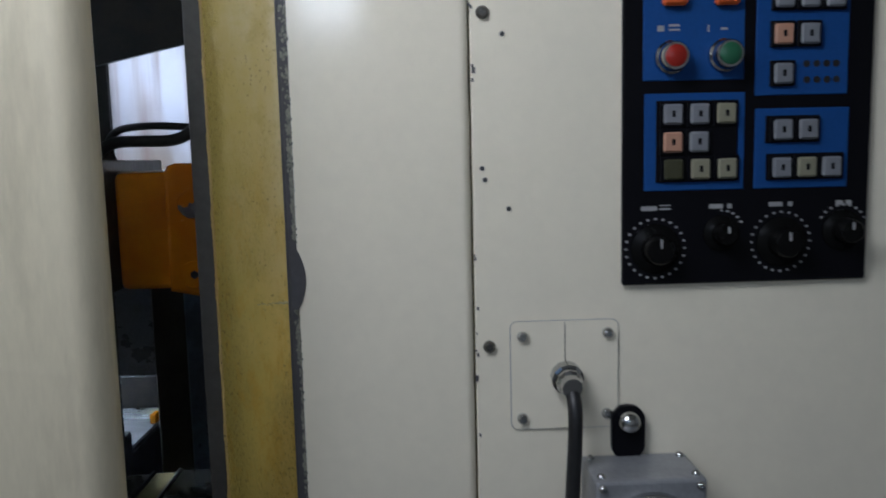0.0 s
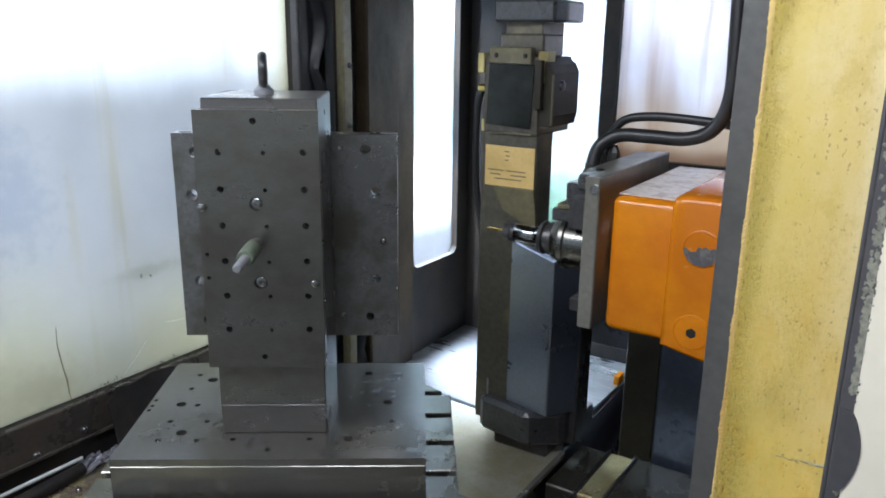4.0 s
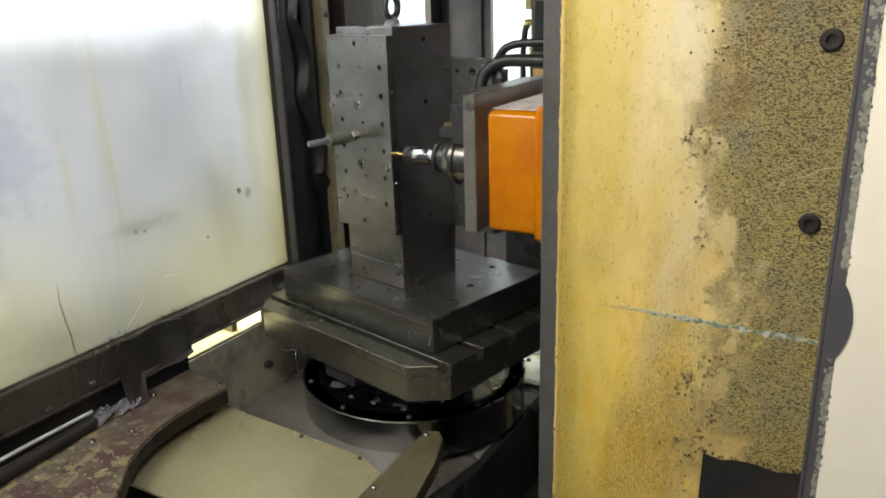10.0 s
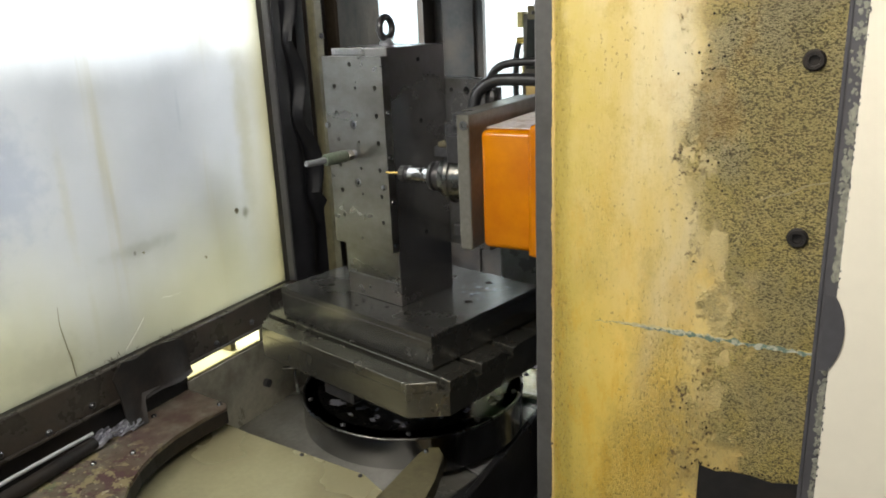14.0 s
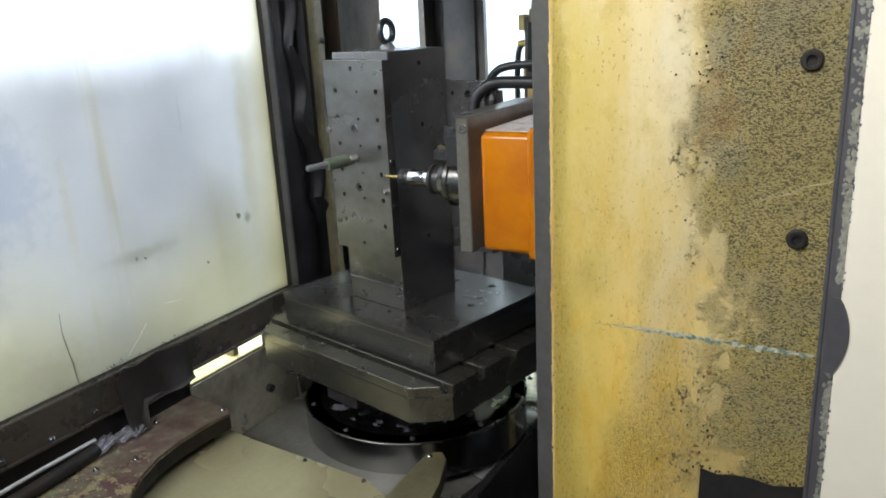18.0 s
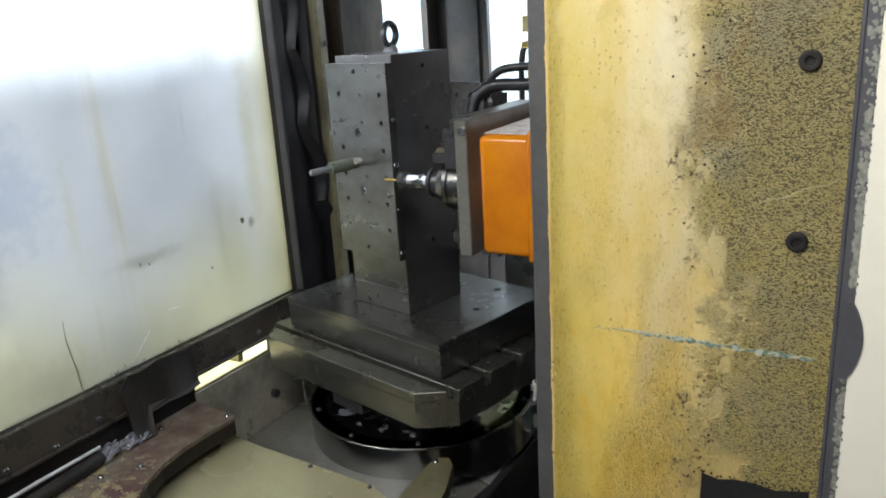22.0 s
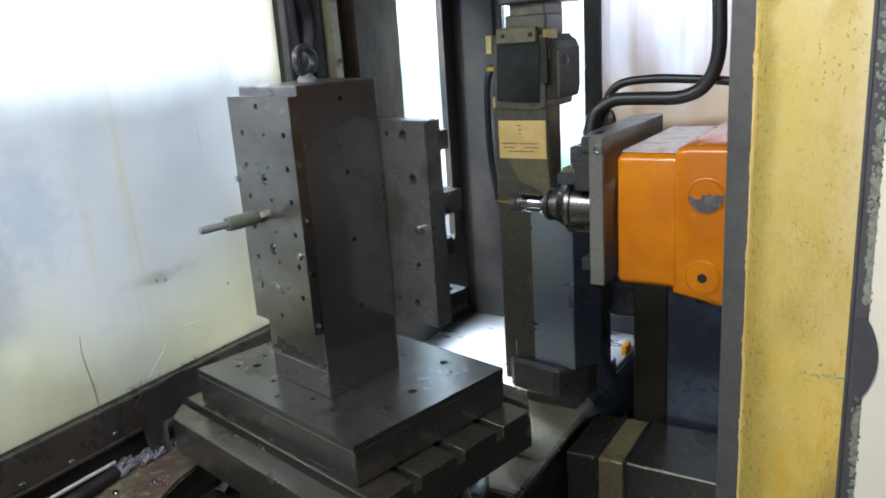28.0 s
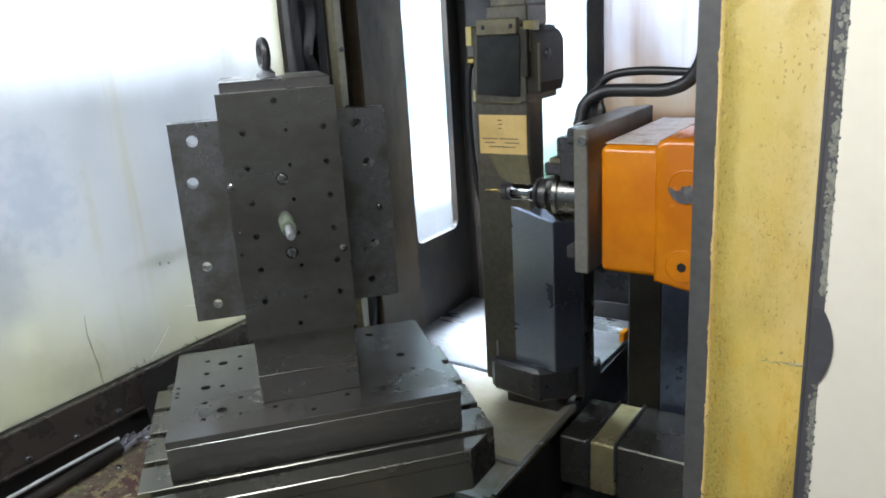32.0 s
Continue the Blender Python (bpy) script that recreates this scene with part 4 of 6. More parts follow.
# ---- corner columns and folded curtain beside the pane ----
col_a = wthing("corner_column", (-0.90, 0.73, 0.7), "grimy brown painted corner column", "column")
wpart("front_sheet", bm_box(-0.915, 0.676, 0.5, -0.88, 0.79, 2.1, 0.004), BROWN, col_a)
wpart("rib", bm_box(-0.90, 0.600, 0.5, -0.88, 0.628, 2.1, 0.003), OLIVE, col_a, "olive strip with bolts")
wpart("web", bm_box(-0.955, 0.656, 0.5, -0.905, 0.672, 2.1, 0.002), BLACK, col_a)
wpart("return_sheet", bm_box(-0.962, 0.80, 0.5, -0.945, 0.935, 2.1, 0.004), BROWN, col_a)
for z in (1.05, 1.19, 1.33, 1.45):
    wpart("bolt", bm_screw((-0.88, 0.618, z), (1, 0, 0), 0.006, 10), DARK_STEEL, col_a)
curtain = wthing("folded_curtain", (-0.93, 0.60, 0.9), "black rubber curtain gathered in folds beside a post", "curtain")
bm = bmesh.new()
rows = []
for i in range(50):
    z = 0.70 + i * 0.024
    s = max(0.0, 1.50 - z)
    right = 0.534 + 0.25 * max(0.0, 1.32 - z) + 0.036 * abs(math.sin(math.pi * (1.45 - z) / 0.16))
    row = []
    for j in range(25):
        u = j / 24
        y = 0.528 + (right - 0.528) * u
        x = -0.926 + 0.008 * math.sin(9.4 * u + 1.5 * math.sin(4 * z)) * (0.4 + s) + 0.03 * u
        row.append(bm.verts.new((x, y, z)))
    rows.append(row)
for a, b in zip(rows, rows[1:]):
    for j in range(24):
        bm.faces.new((a[j], a[j + 1], b[j + 1], b[j]))
g = bmesh.ops.extrude_face_region(bm, geom=list(bm.faces))
for e in g["geom"]:
    if isinstance(e, bmesh.types.BMVert):
        e.co.x += 0.003
wpart("cloth", bm, CURTAIN, curtain, "", True)
wpart("hem", bm_tube([(-0.925, 0.53, 0.703), (-0.91, 0.61, 0.703), (-0.895, 0.69, 0.703)], 0.006, 8), CURTAIN, curtain, "", True)
structure("corner_sheet", bm_box(-0.935, YN - 0.008, 0.68, -0.838, YN - 0.001, 2.1, 0.002), BLACK, "grimy black sheet in the enclosure's rear corner", "trim")

# ---- sheet floor, ledges, covers ----
structure("floor", bm_box(XW, 0.02, 0.0, -0.43, YN, FLOOR - 0.006), DARK_STEEL, "dark oily machine bed", "machine bed")
structure("floor_pit", bm_box(-0.43, 0.3, 0.0, 0.9, YN, 0.50), DARK_STEEL, "dark pit in the machine bed", "machine bed")
structure("floor_sheet", bm_prism([(XW + 0.002, 0.815), (-0.445, 0.785), (-0.43, 1.225), (XW + 0.002, 1.225)], FLOOR - 0.005, FLOOR + 0.004, 0.001), BRUSHED, "brushed bright steel floor sheet, wet with coolant", "floor")
structure("floor_sheet_front", bm_prism([(XW + 0.002, 0.57), (-0.435, 0.40), (-0.43, 0.780), (XW + 0.002, 0.808)], FLOOR - 0.005, FLOOR, 0.001), TINPLATE, "oily steel floor sheet", "floor")
structure("floor_cover", bm_prism([(XW + 0.005, 0.20), (-0.47, 0.20), (-0.435, 0.395), (XW + 0.005, 0.565)], FLOOR - 0.005, FLOOR - 0.001, 0.001), DULL_SHEET, "dull grey steel cover sheet", "cover")
ledge_out = [(XW + 0.003, -0.19), (-0.70, -0.19), (-0.74, -0.12), (-0.765, -0.085), (-0.80, -0.045), (-0.826, -0.004), (-0.842, 0.04), (-0.848, 0.095), (-0.848, 0.15), (-0.840, 0.204), (-0.852, 0.214), (XW + 0.003, 0.224)]
ledge = structure("ledge", bm_prism(ledge_out, 0.8135, 0.821, 0.003, 2), LEDGE, "dark red brown machine ledge with flaking paint", "ledge")
structure("ledge_edge", bm_prism([(x, y - 0.0015 if y > 0 else y) for x, y in ledge_out], 0.788, 0.8132, 0.001), BLACK, "black side of the machine ledge", "ledge")
tongue_out = [(-0.462, 0.05), (-0.375, 0.05), (-0.397, 0.142), (-0.412, 0.21), (-0.434, 0.276), (-0.452, 0.294), (-0.470, 0.284), (-0.474, 0.268), (-0.470, 0.17)]
structure("ledge_tongue", bm_prism(tongue_out, 0.763, 0.790, 0.002), OLIVE, "narrow olive edge strip with bolts", "ledge")
structure("tongue_bracket", bm_box(-0.40, 0.06, 0.3, -0.37, 0.12, 0.763, 0.003), DARK_STEEL, "dark bracket under an edge strip", "bracket")
structure("skirt_sheet", bm_box(XW, 0.226, 0.66, XW + 0.004, 0.60, 0.834, 0.001), WALL_SHEET, "brown grey oily wall sheet below a light slot", "wall")
structure("outer_tray", bm_box(-1.75, -0.2, 0.79, XW - 0.03, 0.62, 0.822, 0.002), CREAM, "cream painted tray outside the enclosure", "tray")
structure("outer_tray_stop", bm_box(-1.70, 0.385, 0.822, XW - 0.04, 0.40, 0.85, 0.002), CREAM, "cream painted stop on a tray", "tray")
for x, y in [(-0.858, 0.203), (-0.935, 0.12), (-0.90, -0.03), (-0.868, 0.02)]:
    structure("ledge_bolt", bm_screw((x, y, 0.821), (0, 0, 1), 0.005, 12), CHROME, "small steel bolt head", "bolt", True)
for x, y in [(-0.464, 0.271), (-0.458, 0.11)]:
    structure("ledge_bolt", bm_screw((x, y, 0.790), (0, 0, 1), 0.005, 12), CHROME, "small steel bolt head", "bolt", True)
wall_valve = wthing("wall_fitting", (XW + 0.01, 0.50, 0.79), "small steel fitting on the wall", "fitting")
wpart("stem", bm_tube([(XW, 0.485, 0.748), (XW + 0.02, 0.505, 0.744), (XW + 0.03, 0.493, 0.736), (XW + 0.032, 0.493, 0.692)], 0.0035, 10), CHROME, wall_valve, "", True)
wpart("knob", bm_cyl((XW, 0.428, 0.740), (XW + 0.014, 0.428, 0.740), 0.009, n=16), DARK_STEEL, wall_valve, "", True)

orange_block = wthing("orange_block", (-0.445, 1.10, FLOOR), "small orange painted block standing on the floor sheet", "block")
wpart("block", bm_prism([(-0.448, 1.085), (-0.433, 1.085), (-0.433, 1.12), (-0.445, 1.12)], FLOOR + 0.004, 0.71, 0.002), ORANGE, orange_block)
# added stand-in for an unknown green thing glowing behind the window
green_sheet = wthing("green_sheet", (-0.66, YN + 0.08, 0.6), "translucent green sheet added outside a rear window for a green glow", "sheet")
bm = bmesh.new()
cols = [[bm.verts.new((-0.80 + 0.24 * k / 30, YN + 0.08 + 0.008 * math.sin(k * 0.9), z)) for z in (0.6, 1.208 + 0.002 * math.sin(k))] for k in range(31)]
for a, b in zip(cols, cols[1:]):
    bm.faces.new((a[0], b[0], b[1], a[1]))
wpart("plastic", bm, GREEN_SHEET, green_sheet, "", True)
wpart("hanger_bar", bm_box(-0.81, YN + 0.074, 1.206, -0.55, YN + 0.086, 1.214), GREEN, green_sheet)
wpart("foot_rail", bm_box(-0.81, YN + 0.05, 0.0, -0.55, YN + 0.11, 0.6, 0.004), GREEN, green_sheet)

# telescoping way cover beside the pit
way = wthing("way_cover", (-0.3, 0.72, 0.5), "stepped steel telescoping way cover, oily", "way cover")
for k, (x0, x1, dz, m) in enumerate([(-0.408, -0.346, 0.0, PALLET_STEEL), (-0.342, -0.289, 0.003, OLIVE_SHEET), (-0.285, 0.30, 0.007, PALLET_STEEL)]):
    wpart("section", bm_box(x0, 0.622 - 0.002 * k, 0.56, x1, 0.80, 0.668 + dz, 0.003), m, way)
wpart("wiper", bm_box(-0.348, 0.618, 0.60, -0.340, 0.803, 0.675, 0.002), DARK_STEEL, way)
wpart("wiper", bm_box(-0.291, 0.616, 0.60, -0.283, 0.804, 0.679, 0.002), DARK_STEEL, way)
wpart("bracket", bm_box(-0.40, 0.66, 0.50, -0.10, 0.78, 0.56, 0.004), DARK_STEEL, way)
guide = wthing("guide_rail", (-0.42, 0.6, 0.5), "ground steel guide rail beside the pit", "guide rail")
wpart("rail", bm_box(-0.43, 0.33, 0.45, -0.418, 0.78, FLOOR + 0.002, 0.002), DARK_STEEL, guide)
# ---- rotary table, pallet and fixture: drawn in the table's own space, heights as in the place ----
carriage = wthing("table_saddle", (TABLE_X, TABLE_NEAR, FLOOR), "round dark steel rotary table base on a sliding saddle", "machine base")
cx, cy = TABLE_X, TABLE_NEAR
wpart("saddle", bm_box(cx - 0.21, cy - 0.30, FLOOR + 0.004, cx + 0.14, cy + 0.19, 0.712, 0.004), DULL_SHEET, carriage)
slide_out = [(-0.27, -0.54), (0.16, -0.54), (0.149, -0.338), (0.096, -0.313), (-0.036, -0.305), (-0.167, -0.297), (-0.221, -0.290), (-0.27, -0.288)]
wpart("cover_sheet", bm_prism([(cx + x, cy + y) for x, y in slide_out], 0.764, 0.770, 0.001), CREAM_SHEET, carriage, "cream oily cover sheet")
wpart("cover_lip", bm_prism([(cx - 0.20, cy - 0.312), (cx + 0.12, cy - 0.335), (cx + 0.12, cy - 0.345), (cx - 0.20, cy - 0.322)][::-1], 0.70, 0.764), DULL_SHEET, carriage)
for x, y in ((-0.034, -0.312), (0.094, -0.320)):
    wpart("cover_screw", bm_screw((cx + x, cy + y, 0.770), (0, 0, 1), 0.004, 10), DARK_STEEL, carriage, "", True)
wpart("turntable", bm_lathe((cx, cy, 0.70), (cx, cy, 2), [(0, 0.222), (0.070, 0.222), (0.0725, 0.2195), (0.0725, 0.2165), (0.0725, 0.192), (0.067, 0.184), (0.065, 0.10)], 72), TURNED, carriage, "", True)
wpart("rim", bm_lathe((cx, cy, 0.7698), (cx, cy, 2), [(0, 0.2228), (0.002, 0.2228), (0.0032, 0.2215), (0.0032, 0.2175), (0.0027, 0.2172)], 72), NOSE, carriage, "bright turned rim", True)
wpart("hub", bm_lathe((cx, cy, 0.766), (cx, cy, 2), [(0, 0.118), (0.03, 0.118), (0.04, 0.115), (0.084, 0.115), (0.0858, 0.11)], 48), DARK_STEEL, carriage, "", True)
for k in range(10):
    a = 2 * math.pi * k / 10 + 0.2
    wpart("bolt", bm_screw((cx + 0.208 * math.cos(a), cy + 0.208 * math.sin(a), 0.774), (0, 0, 1), 0.0055, 10), DARK_STEEL, carriage)
bm = bmesh.new()
rng = random.Random(11)
for k in range(110):
    a, r = rng.uniform(-2.9, 0.6), rng.uniform(0.122, 0.172)
    x, y = cx + r * math.cos(a), cy + r * math.sin(a)
    n0 = len(bm.verts)
    s = rng.uniform(0.004, 0.011)
    bm_box(x - s, y - s * 0.6, 0.766, x + s, y + s * 0.6, 0.766 + rng.uniform(0.002, 0.007), bm=bm)
    bm.verts.ensure_lookup_table()
    bmesh.ops.rotate(bm, verts=bm.verts[n0:], cent=(x, y, 0.767), matrix=Matrix.Rotation(rng.uniform(0, 3), 3, "Z"))
tagged(wpart("swarf", bm, FRESH_SWARF, carriage, "wet steel swarf"), kind="stuff")
wpart("rear_plate", bm_prism([(cx - 0.20, cy + 0.18), (cx + 0.212, cy + 0.18), (cx + 0.212, cy + 0.56), (cx + 0.16, cy + 0.62), (cx - 0.05, cy + 0.62)], FLOOR + 0.006, FLOOR + 0.012, 0.001), WET_PLATE, carriage)

wpart("front_plate", bm_prism([(cx - 0.05, cy + 0.17), (cx + 0.205, cy + 0.17), (cx + 0.21, cy + 0.285), (cx - 0.05, cy + 0.288)], FLOOR + 0.012, FLOOR + 0.016, 0.001), WET_PLATE, carriage)
for y in (0.175, 0.30):
    wpart("plate_strip", bm_box(cx + 0.02, cy + y, FLOOR + 0.012, cx + 0.211, cy + y + 0.012, FLOOR + 0.019, 0.001), DULL_SHEET, carriage)
wpart("plate_edge", bm_box(cx + 0.203, cy + 0.20, FLOOR + 0.012, cx + 0.213, cy + 0.56, FLOOR + 0.017, 0.001), DULL_SHEET, carriage)
wpart("plate_screw", bm_screw((cx + 0.135, cy + 0.262, FLOOR + 0.016), (0, 0, 1), 0.006, 12), DARK_STEEL, carriage, "", True)

LZ = {"pallet": 0.852, "base_plate": 0.916, "tombstone": TZ}


def lp(name, bm, material, parent, label="", smooth=False):
    ob = part(name, bm, material, parent, label, smooth)
    if parent.name in LZ:
        ob.location = (0, 0, -LZ[parent.name])
    return ob


def bm_pallet():
    """The slotted pallet: a cut-cornered slab under ribs with slots between them."""
    hx, h, c, z0, zs, z1 = 0.25, 0.21, 0.050, 0.852, 0.896, 0.914
    slots = [-0.166, -0.086, 0.0, 0.086, 0.166]
    w = 0.0075
    lower = bm_prism([(-hx + c, -h), (hx - c, -h), (hx, -h + c), (hx, h - c), (hx - c, h), (-hx + c, h), (-hx, h - c), (-hx, -h + c)], z0, zs)

    def half(y):
        return hx - max(0.0, abs(y) - (h - c))

    cuts = [-h, *[v for s in slots for v in (s - w, s + w)], h]
    ribs = []
    for a, b in zip(cuts[::2], cuts[1::2]):
        pts = sorted({a, b, *[v for v in (-h + c, h - c) if a < v < b]})
        out = [(half(y), y) for y in pts] + [(-half(y), y) for y in pts[::-1]]
        ribs.append(bm_prism(out, zs, z1, 0.0012))
    return lower, ribs


pallet = thing("pallet", (TABLE_X, TABLE_NEAR, LZ["pallet"]), "dark oily steel pallet with slots and cut corners", "pallet")
lower, ribs = bm_pallet()
lp("slab", lower, PALLET_STEEL, pallet)
for r in ribs:
    lp("rib", r, PALLET_STEEL, pallet)
lp("locating_block", bm_box(-0.03, -0.20, 0.82, 0.05, -0.12, 0.852, 0.003), DARK_STEEL, pallet)

base_plate = thing("base_plate", (TABLE_X, TABLE_NEAR, LZ["base_plate"]), "thick dark steel base plate with tapped holes", "fixture plate")
lp("plate", bm_box(-0.205, -0.1515, 0.916, 0.205, 0.1515, 0.967, 0.0015), PLATE_STEEL, base_plate)
big, small = 0.0075, 0.0042
tops = [(x, y, small) for x in (-0.157, -0.105) for y in (-0.103, -0.05, 0.055, 0.105)] + [(-0.132, y, big) for y in (-0.082, 0.087)] + [(-0.157, 0.003, big), (-0.132, 0.0, small), (-0.198, 0.016, 0.003), (-0.198, -0.002, 0.003), (-0.198, -0.016, 0.003),
        (-0.057, -0.1, small), (-0.005, -0.128, small), (0.047, -0.1, small), (0.1, -0.1, big), (0.149, 0.008, big), (0.115, 0.111, big), (0.148, 0.09, small), (0.157, -0.05, small)]
lp("drilled_top", bm_plate(rect(-0.205, -0.1515, 0.205, 0.1515), tops, lambda u, v: (u, v, 0.967), 0.010, (0, 0, 1)), PLATE_STEEL, base_plate)
rng = random.Random(31)
bm = bmesh.new()
for k in range(24):
    u, w = rng.gauss(0.125, 0.022), rng.gauss(0.055, 0.026)
    r = rng.uniform(0.0012, 0.004)
    stretch, turn = rng.uniform(1.0, 2.6), rng.uniform(0, 3.1)
    pts = []
    for j in range(9):
        a = 2 * math.pi * j / 9
        p, q = r * stretch * math.cos(a) * rng.uniform(0.7, 1.2), r * math.sin(a) * rng.uniform(0.7, 1.2)
        pts.append(bm.verts.new((u + p * math.cos(turn) - q * math.sin(turn), w + p * math.sin(turn) + q * math.cos(turn), TZ + 0.0003 + 0.00002 * k)))
    bm.faces.new(pts)
tagged(lp("coolant_film", bm, WET, base_plate, "wet coolant drops"), kind="stuff")

tombstone = thing("tombstone", (TABLE_X, TABLE_NEAR, TZ), "grey steel tombstone fixture with drilled face plates and an eye bolt", "fixture")
lp("body", bm_box(-0.0745, -0.083, TZ, 0.0685, 0.057, 1.433, 0.0015), STEEL, tombstone)
lp("neck", bm_box(-0.0738, -0.0842, 1.0215, 0.0678, -0.0829, 1.0828, 0.0006), FACE_STEEL, tombstone, "bright ground band below the face plate")
lp("foot_lip", bm_box(-0.0745, -0.0850, 1.0185, 0.0685, -0.0829, 1.0208, 0.0008), CHROME, tombstone, "thin bright steel lip above the foot")
faces = [(x, 1.369 - 0.0465 * k, 0.0042) for x in (-0.052, 0.052) for k in range(6)] + [(0.003, 1.368 - 0.0465 * k, 0.0026) for k in range(6) if k != 3] + [(-0.008, 1.407, 0.0042), (-0.008, 1.098, 0.0036), (-0.074, 1.238, 0.0026), (-0.074, 1.207, 0.0026), (0.004, 1.228, 0.0026)]
big_f = [(-0.009, 1.304, 0.0085), (-0.008, 1.201, 0.0085)]
lp("face_plate", bm_plate(rect(-0.081, 1.083, 0.0715, 1.42), faces + big_f, lambda u, v: (u, -0.0995, v), 0.0163, (0, 1, 0)), FACE_STEEL, tombstone)
for u, v, r in big_f:
    lp("cap_screw", bm_lathe((u, -0.0862, v), (u, -1, v), [(0, 0.0068), (0.0112, 0.0068), (0.0118, 0.006), (0.0118, 0.0036), (0.006, 0.0034)], 20), CHROME, tombstone, "", True)
for u, v in ((-0.076, 1.300), (0.062, 1.201)):
    lp("dowel", bm_lathe((u, -0.0993, v), (u, -1, v), [(0, 0.005), (0.005, 0.005), (0.006, 0.003)], 12), CHROME, tombstone, "", True)
for y, z in [(-0.0915, 1.328), (-0.0915, 1.252), (-0.0915, 1.174), (-0.0915, 1.096)]:
    lp("edge_screw", bm_lathe((0.0714, y, z), (1, y, z), [(0, 0.0045), (0.0015, 0.004), (0.0015, 0.0022), (0.0005, 0.002)], 12), CHROME, tombstone, "", True)
for y, z in [(-0.01, 1.305), (-0.01, 1.206), (-0.01, 1.102), (-0.01, 1.41)]:
    lp("side_hole", bm_cyl((0.0680, y, z), (0.0688, y, z), 0.004, n=14), HOLE, tombstone)
# wide plate behind, with its clamps
back_holes = [(-0.126, 1.345, 0.0085), (-0.134, 1.283, 0.0085), (-0.132, 1.152, 0.0075), (-0.124, 1.090, 0.0075), (0.117, 1.351, 0.0075), (0.131, 1.288, 0.0075), (0.131, 1.156, 0.0065), (0.121, 1.096, 0.0065), (0.082, 1.352, 0.004), (0.082, 1.098, 0.004)]
lp("clamp_plate", bm_plate(rect(-0.158, 1.065, 0.163, 1.372), back_holes, lambda u, v: (u, 0.058, v), 0.030, (0, 1, 0)), CLAMP_STEEL, tombstone)
lp("dowel", bm_lathe((0.142, 0.058, 1.217), (0.142, -1, 1.217), [(0, 0.0045), (0.009, 0.0045), (0.010, 0.003)], 12), CHROME, tombstone, "", True)
for x, z, ln, ht in [(0.125, 1.339, 0.030, 0.014), (0.125, 1.244, 0.052, 0.017), (0.125, 1.178, 0.028, 0.013), (0.125, 1.086, 0.052, 0.017)]:
    clamp = lp("clamp", bm_plate(rect(x - 0.024, 0.088, x + 0.024, 0.088 + ln), [(x, 0.088 + ln * 0.55, 0.011)] if ln > 0.04 else [], lambda u, v: (u, v, z - ht), 2 * ht, (0, 0, 1)), FACE_STEEL, tombstone)
# threaded rod with sleeve, and the eye bolt
rod = lp("rod", bm_lathe((-0.011, -0.079, 1.253), (-0.011, -1, 1.246), [(0, 0.0075), (0.03, 0.0075), (0.032, 0.0055), (0.126, 0.0055), (0.129, 0.004)], 20), GREYCAST, tombstone, "", True)
part("nut", bm_lathe((-0.011, -0.107, 1.2528), (-0.011, -1, 1.246), [(0, 0.0088), (0.001, 0.0098), (0.010, 0.0098), (0.011, 0.0088)], 6), NOSE, rod)
part("sleeve", bm_lathe((-0.011, -0.119, 1.2527), (-0.011, -1, 1.246), [(0, 0.0085), (0.003, 0.0105), (0.045, 0.0105), (0.048, 0.0095)], 20), SPRING, rod, "green grey sleeve", True)
bm = bmesh.new()
rings = []
for i in range(28):
    a = 2 * math.pi * i / 28
    ring = []
    for j in range(10):
        b = 2 * math.pi * j / 10
        rr = 0.0185 + 0.0058 * math.cos(b)
        ring.append(bm.verts.new((-0.011 + 0.0062 * math.sin(b), -0.006 + rr * math.cos(a), 1.463 + rr * math.sin(a))))
    rings.append(ring)
for i in range(28):
    for j in range(10):
        bm.faces.new((rings[i][j], rings[(i + 1) % 28][j], rings[(i + 1) % 28][(j + 1) % 10], rings[i][(j + 1) % 10]))
bmesh.ops.rotate(bm, verts=list(bm.verts), cent=(-0.011, -0.006, 1.463), matrix=Matrix.Rotation(radians(10), 3, "Z"))
eye = lp("eye_bolt", bm, DARK_STEEL, tombstone, "dark forged eye bolt", True)
part("collar", bm_lathe((-0.011, -0.006, 1.433), (-0.011, -0.006, 2), [(0, 0.0135), (0.005, 0.0135), (0.008, 0.010), (0.012, 0.007)], 20), GREYCAST, eye, "", True)

# ---- spindle head ----
head = wthing("spindle_head", (0.0, 0.36, 1.15), "orange enamelled spindle head with a steel nose plate and hoses", "machine head")
housing = wpart("housing", bm_box(-0.171, 0.237, 1.169, -0.085, 0.50, 1.333, 0.009, 3), ORANGE, head, "", True)
side = [(-0.100, 1.333), (-0.100, 1.166), (-0.06, 1.158), (0.0, 1.146), (0.30, 1.146), (0.30, 1.345), (-0.085, 1.345), (-0.096, 1.341)]
bm = bm_plate([(u, v) for u, v in side], [], lambda u, v: (u, 0.228, v), 0.27, (0, 1, 0))
bmesh.ops.bevel(bm, geom=[e for e in bm.edges if abs(e.verts[0].co.y - e.verts[1].co.y) < 1e-5 and e.calc_face_angle(0) > 0.5], offset=0.008, segments=3, profile=0.5, affect="EDGES")
wpart("shoulder", bm, ORANGE, head, "", True)
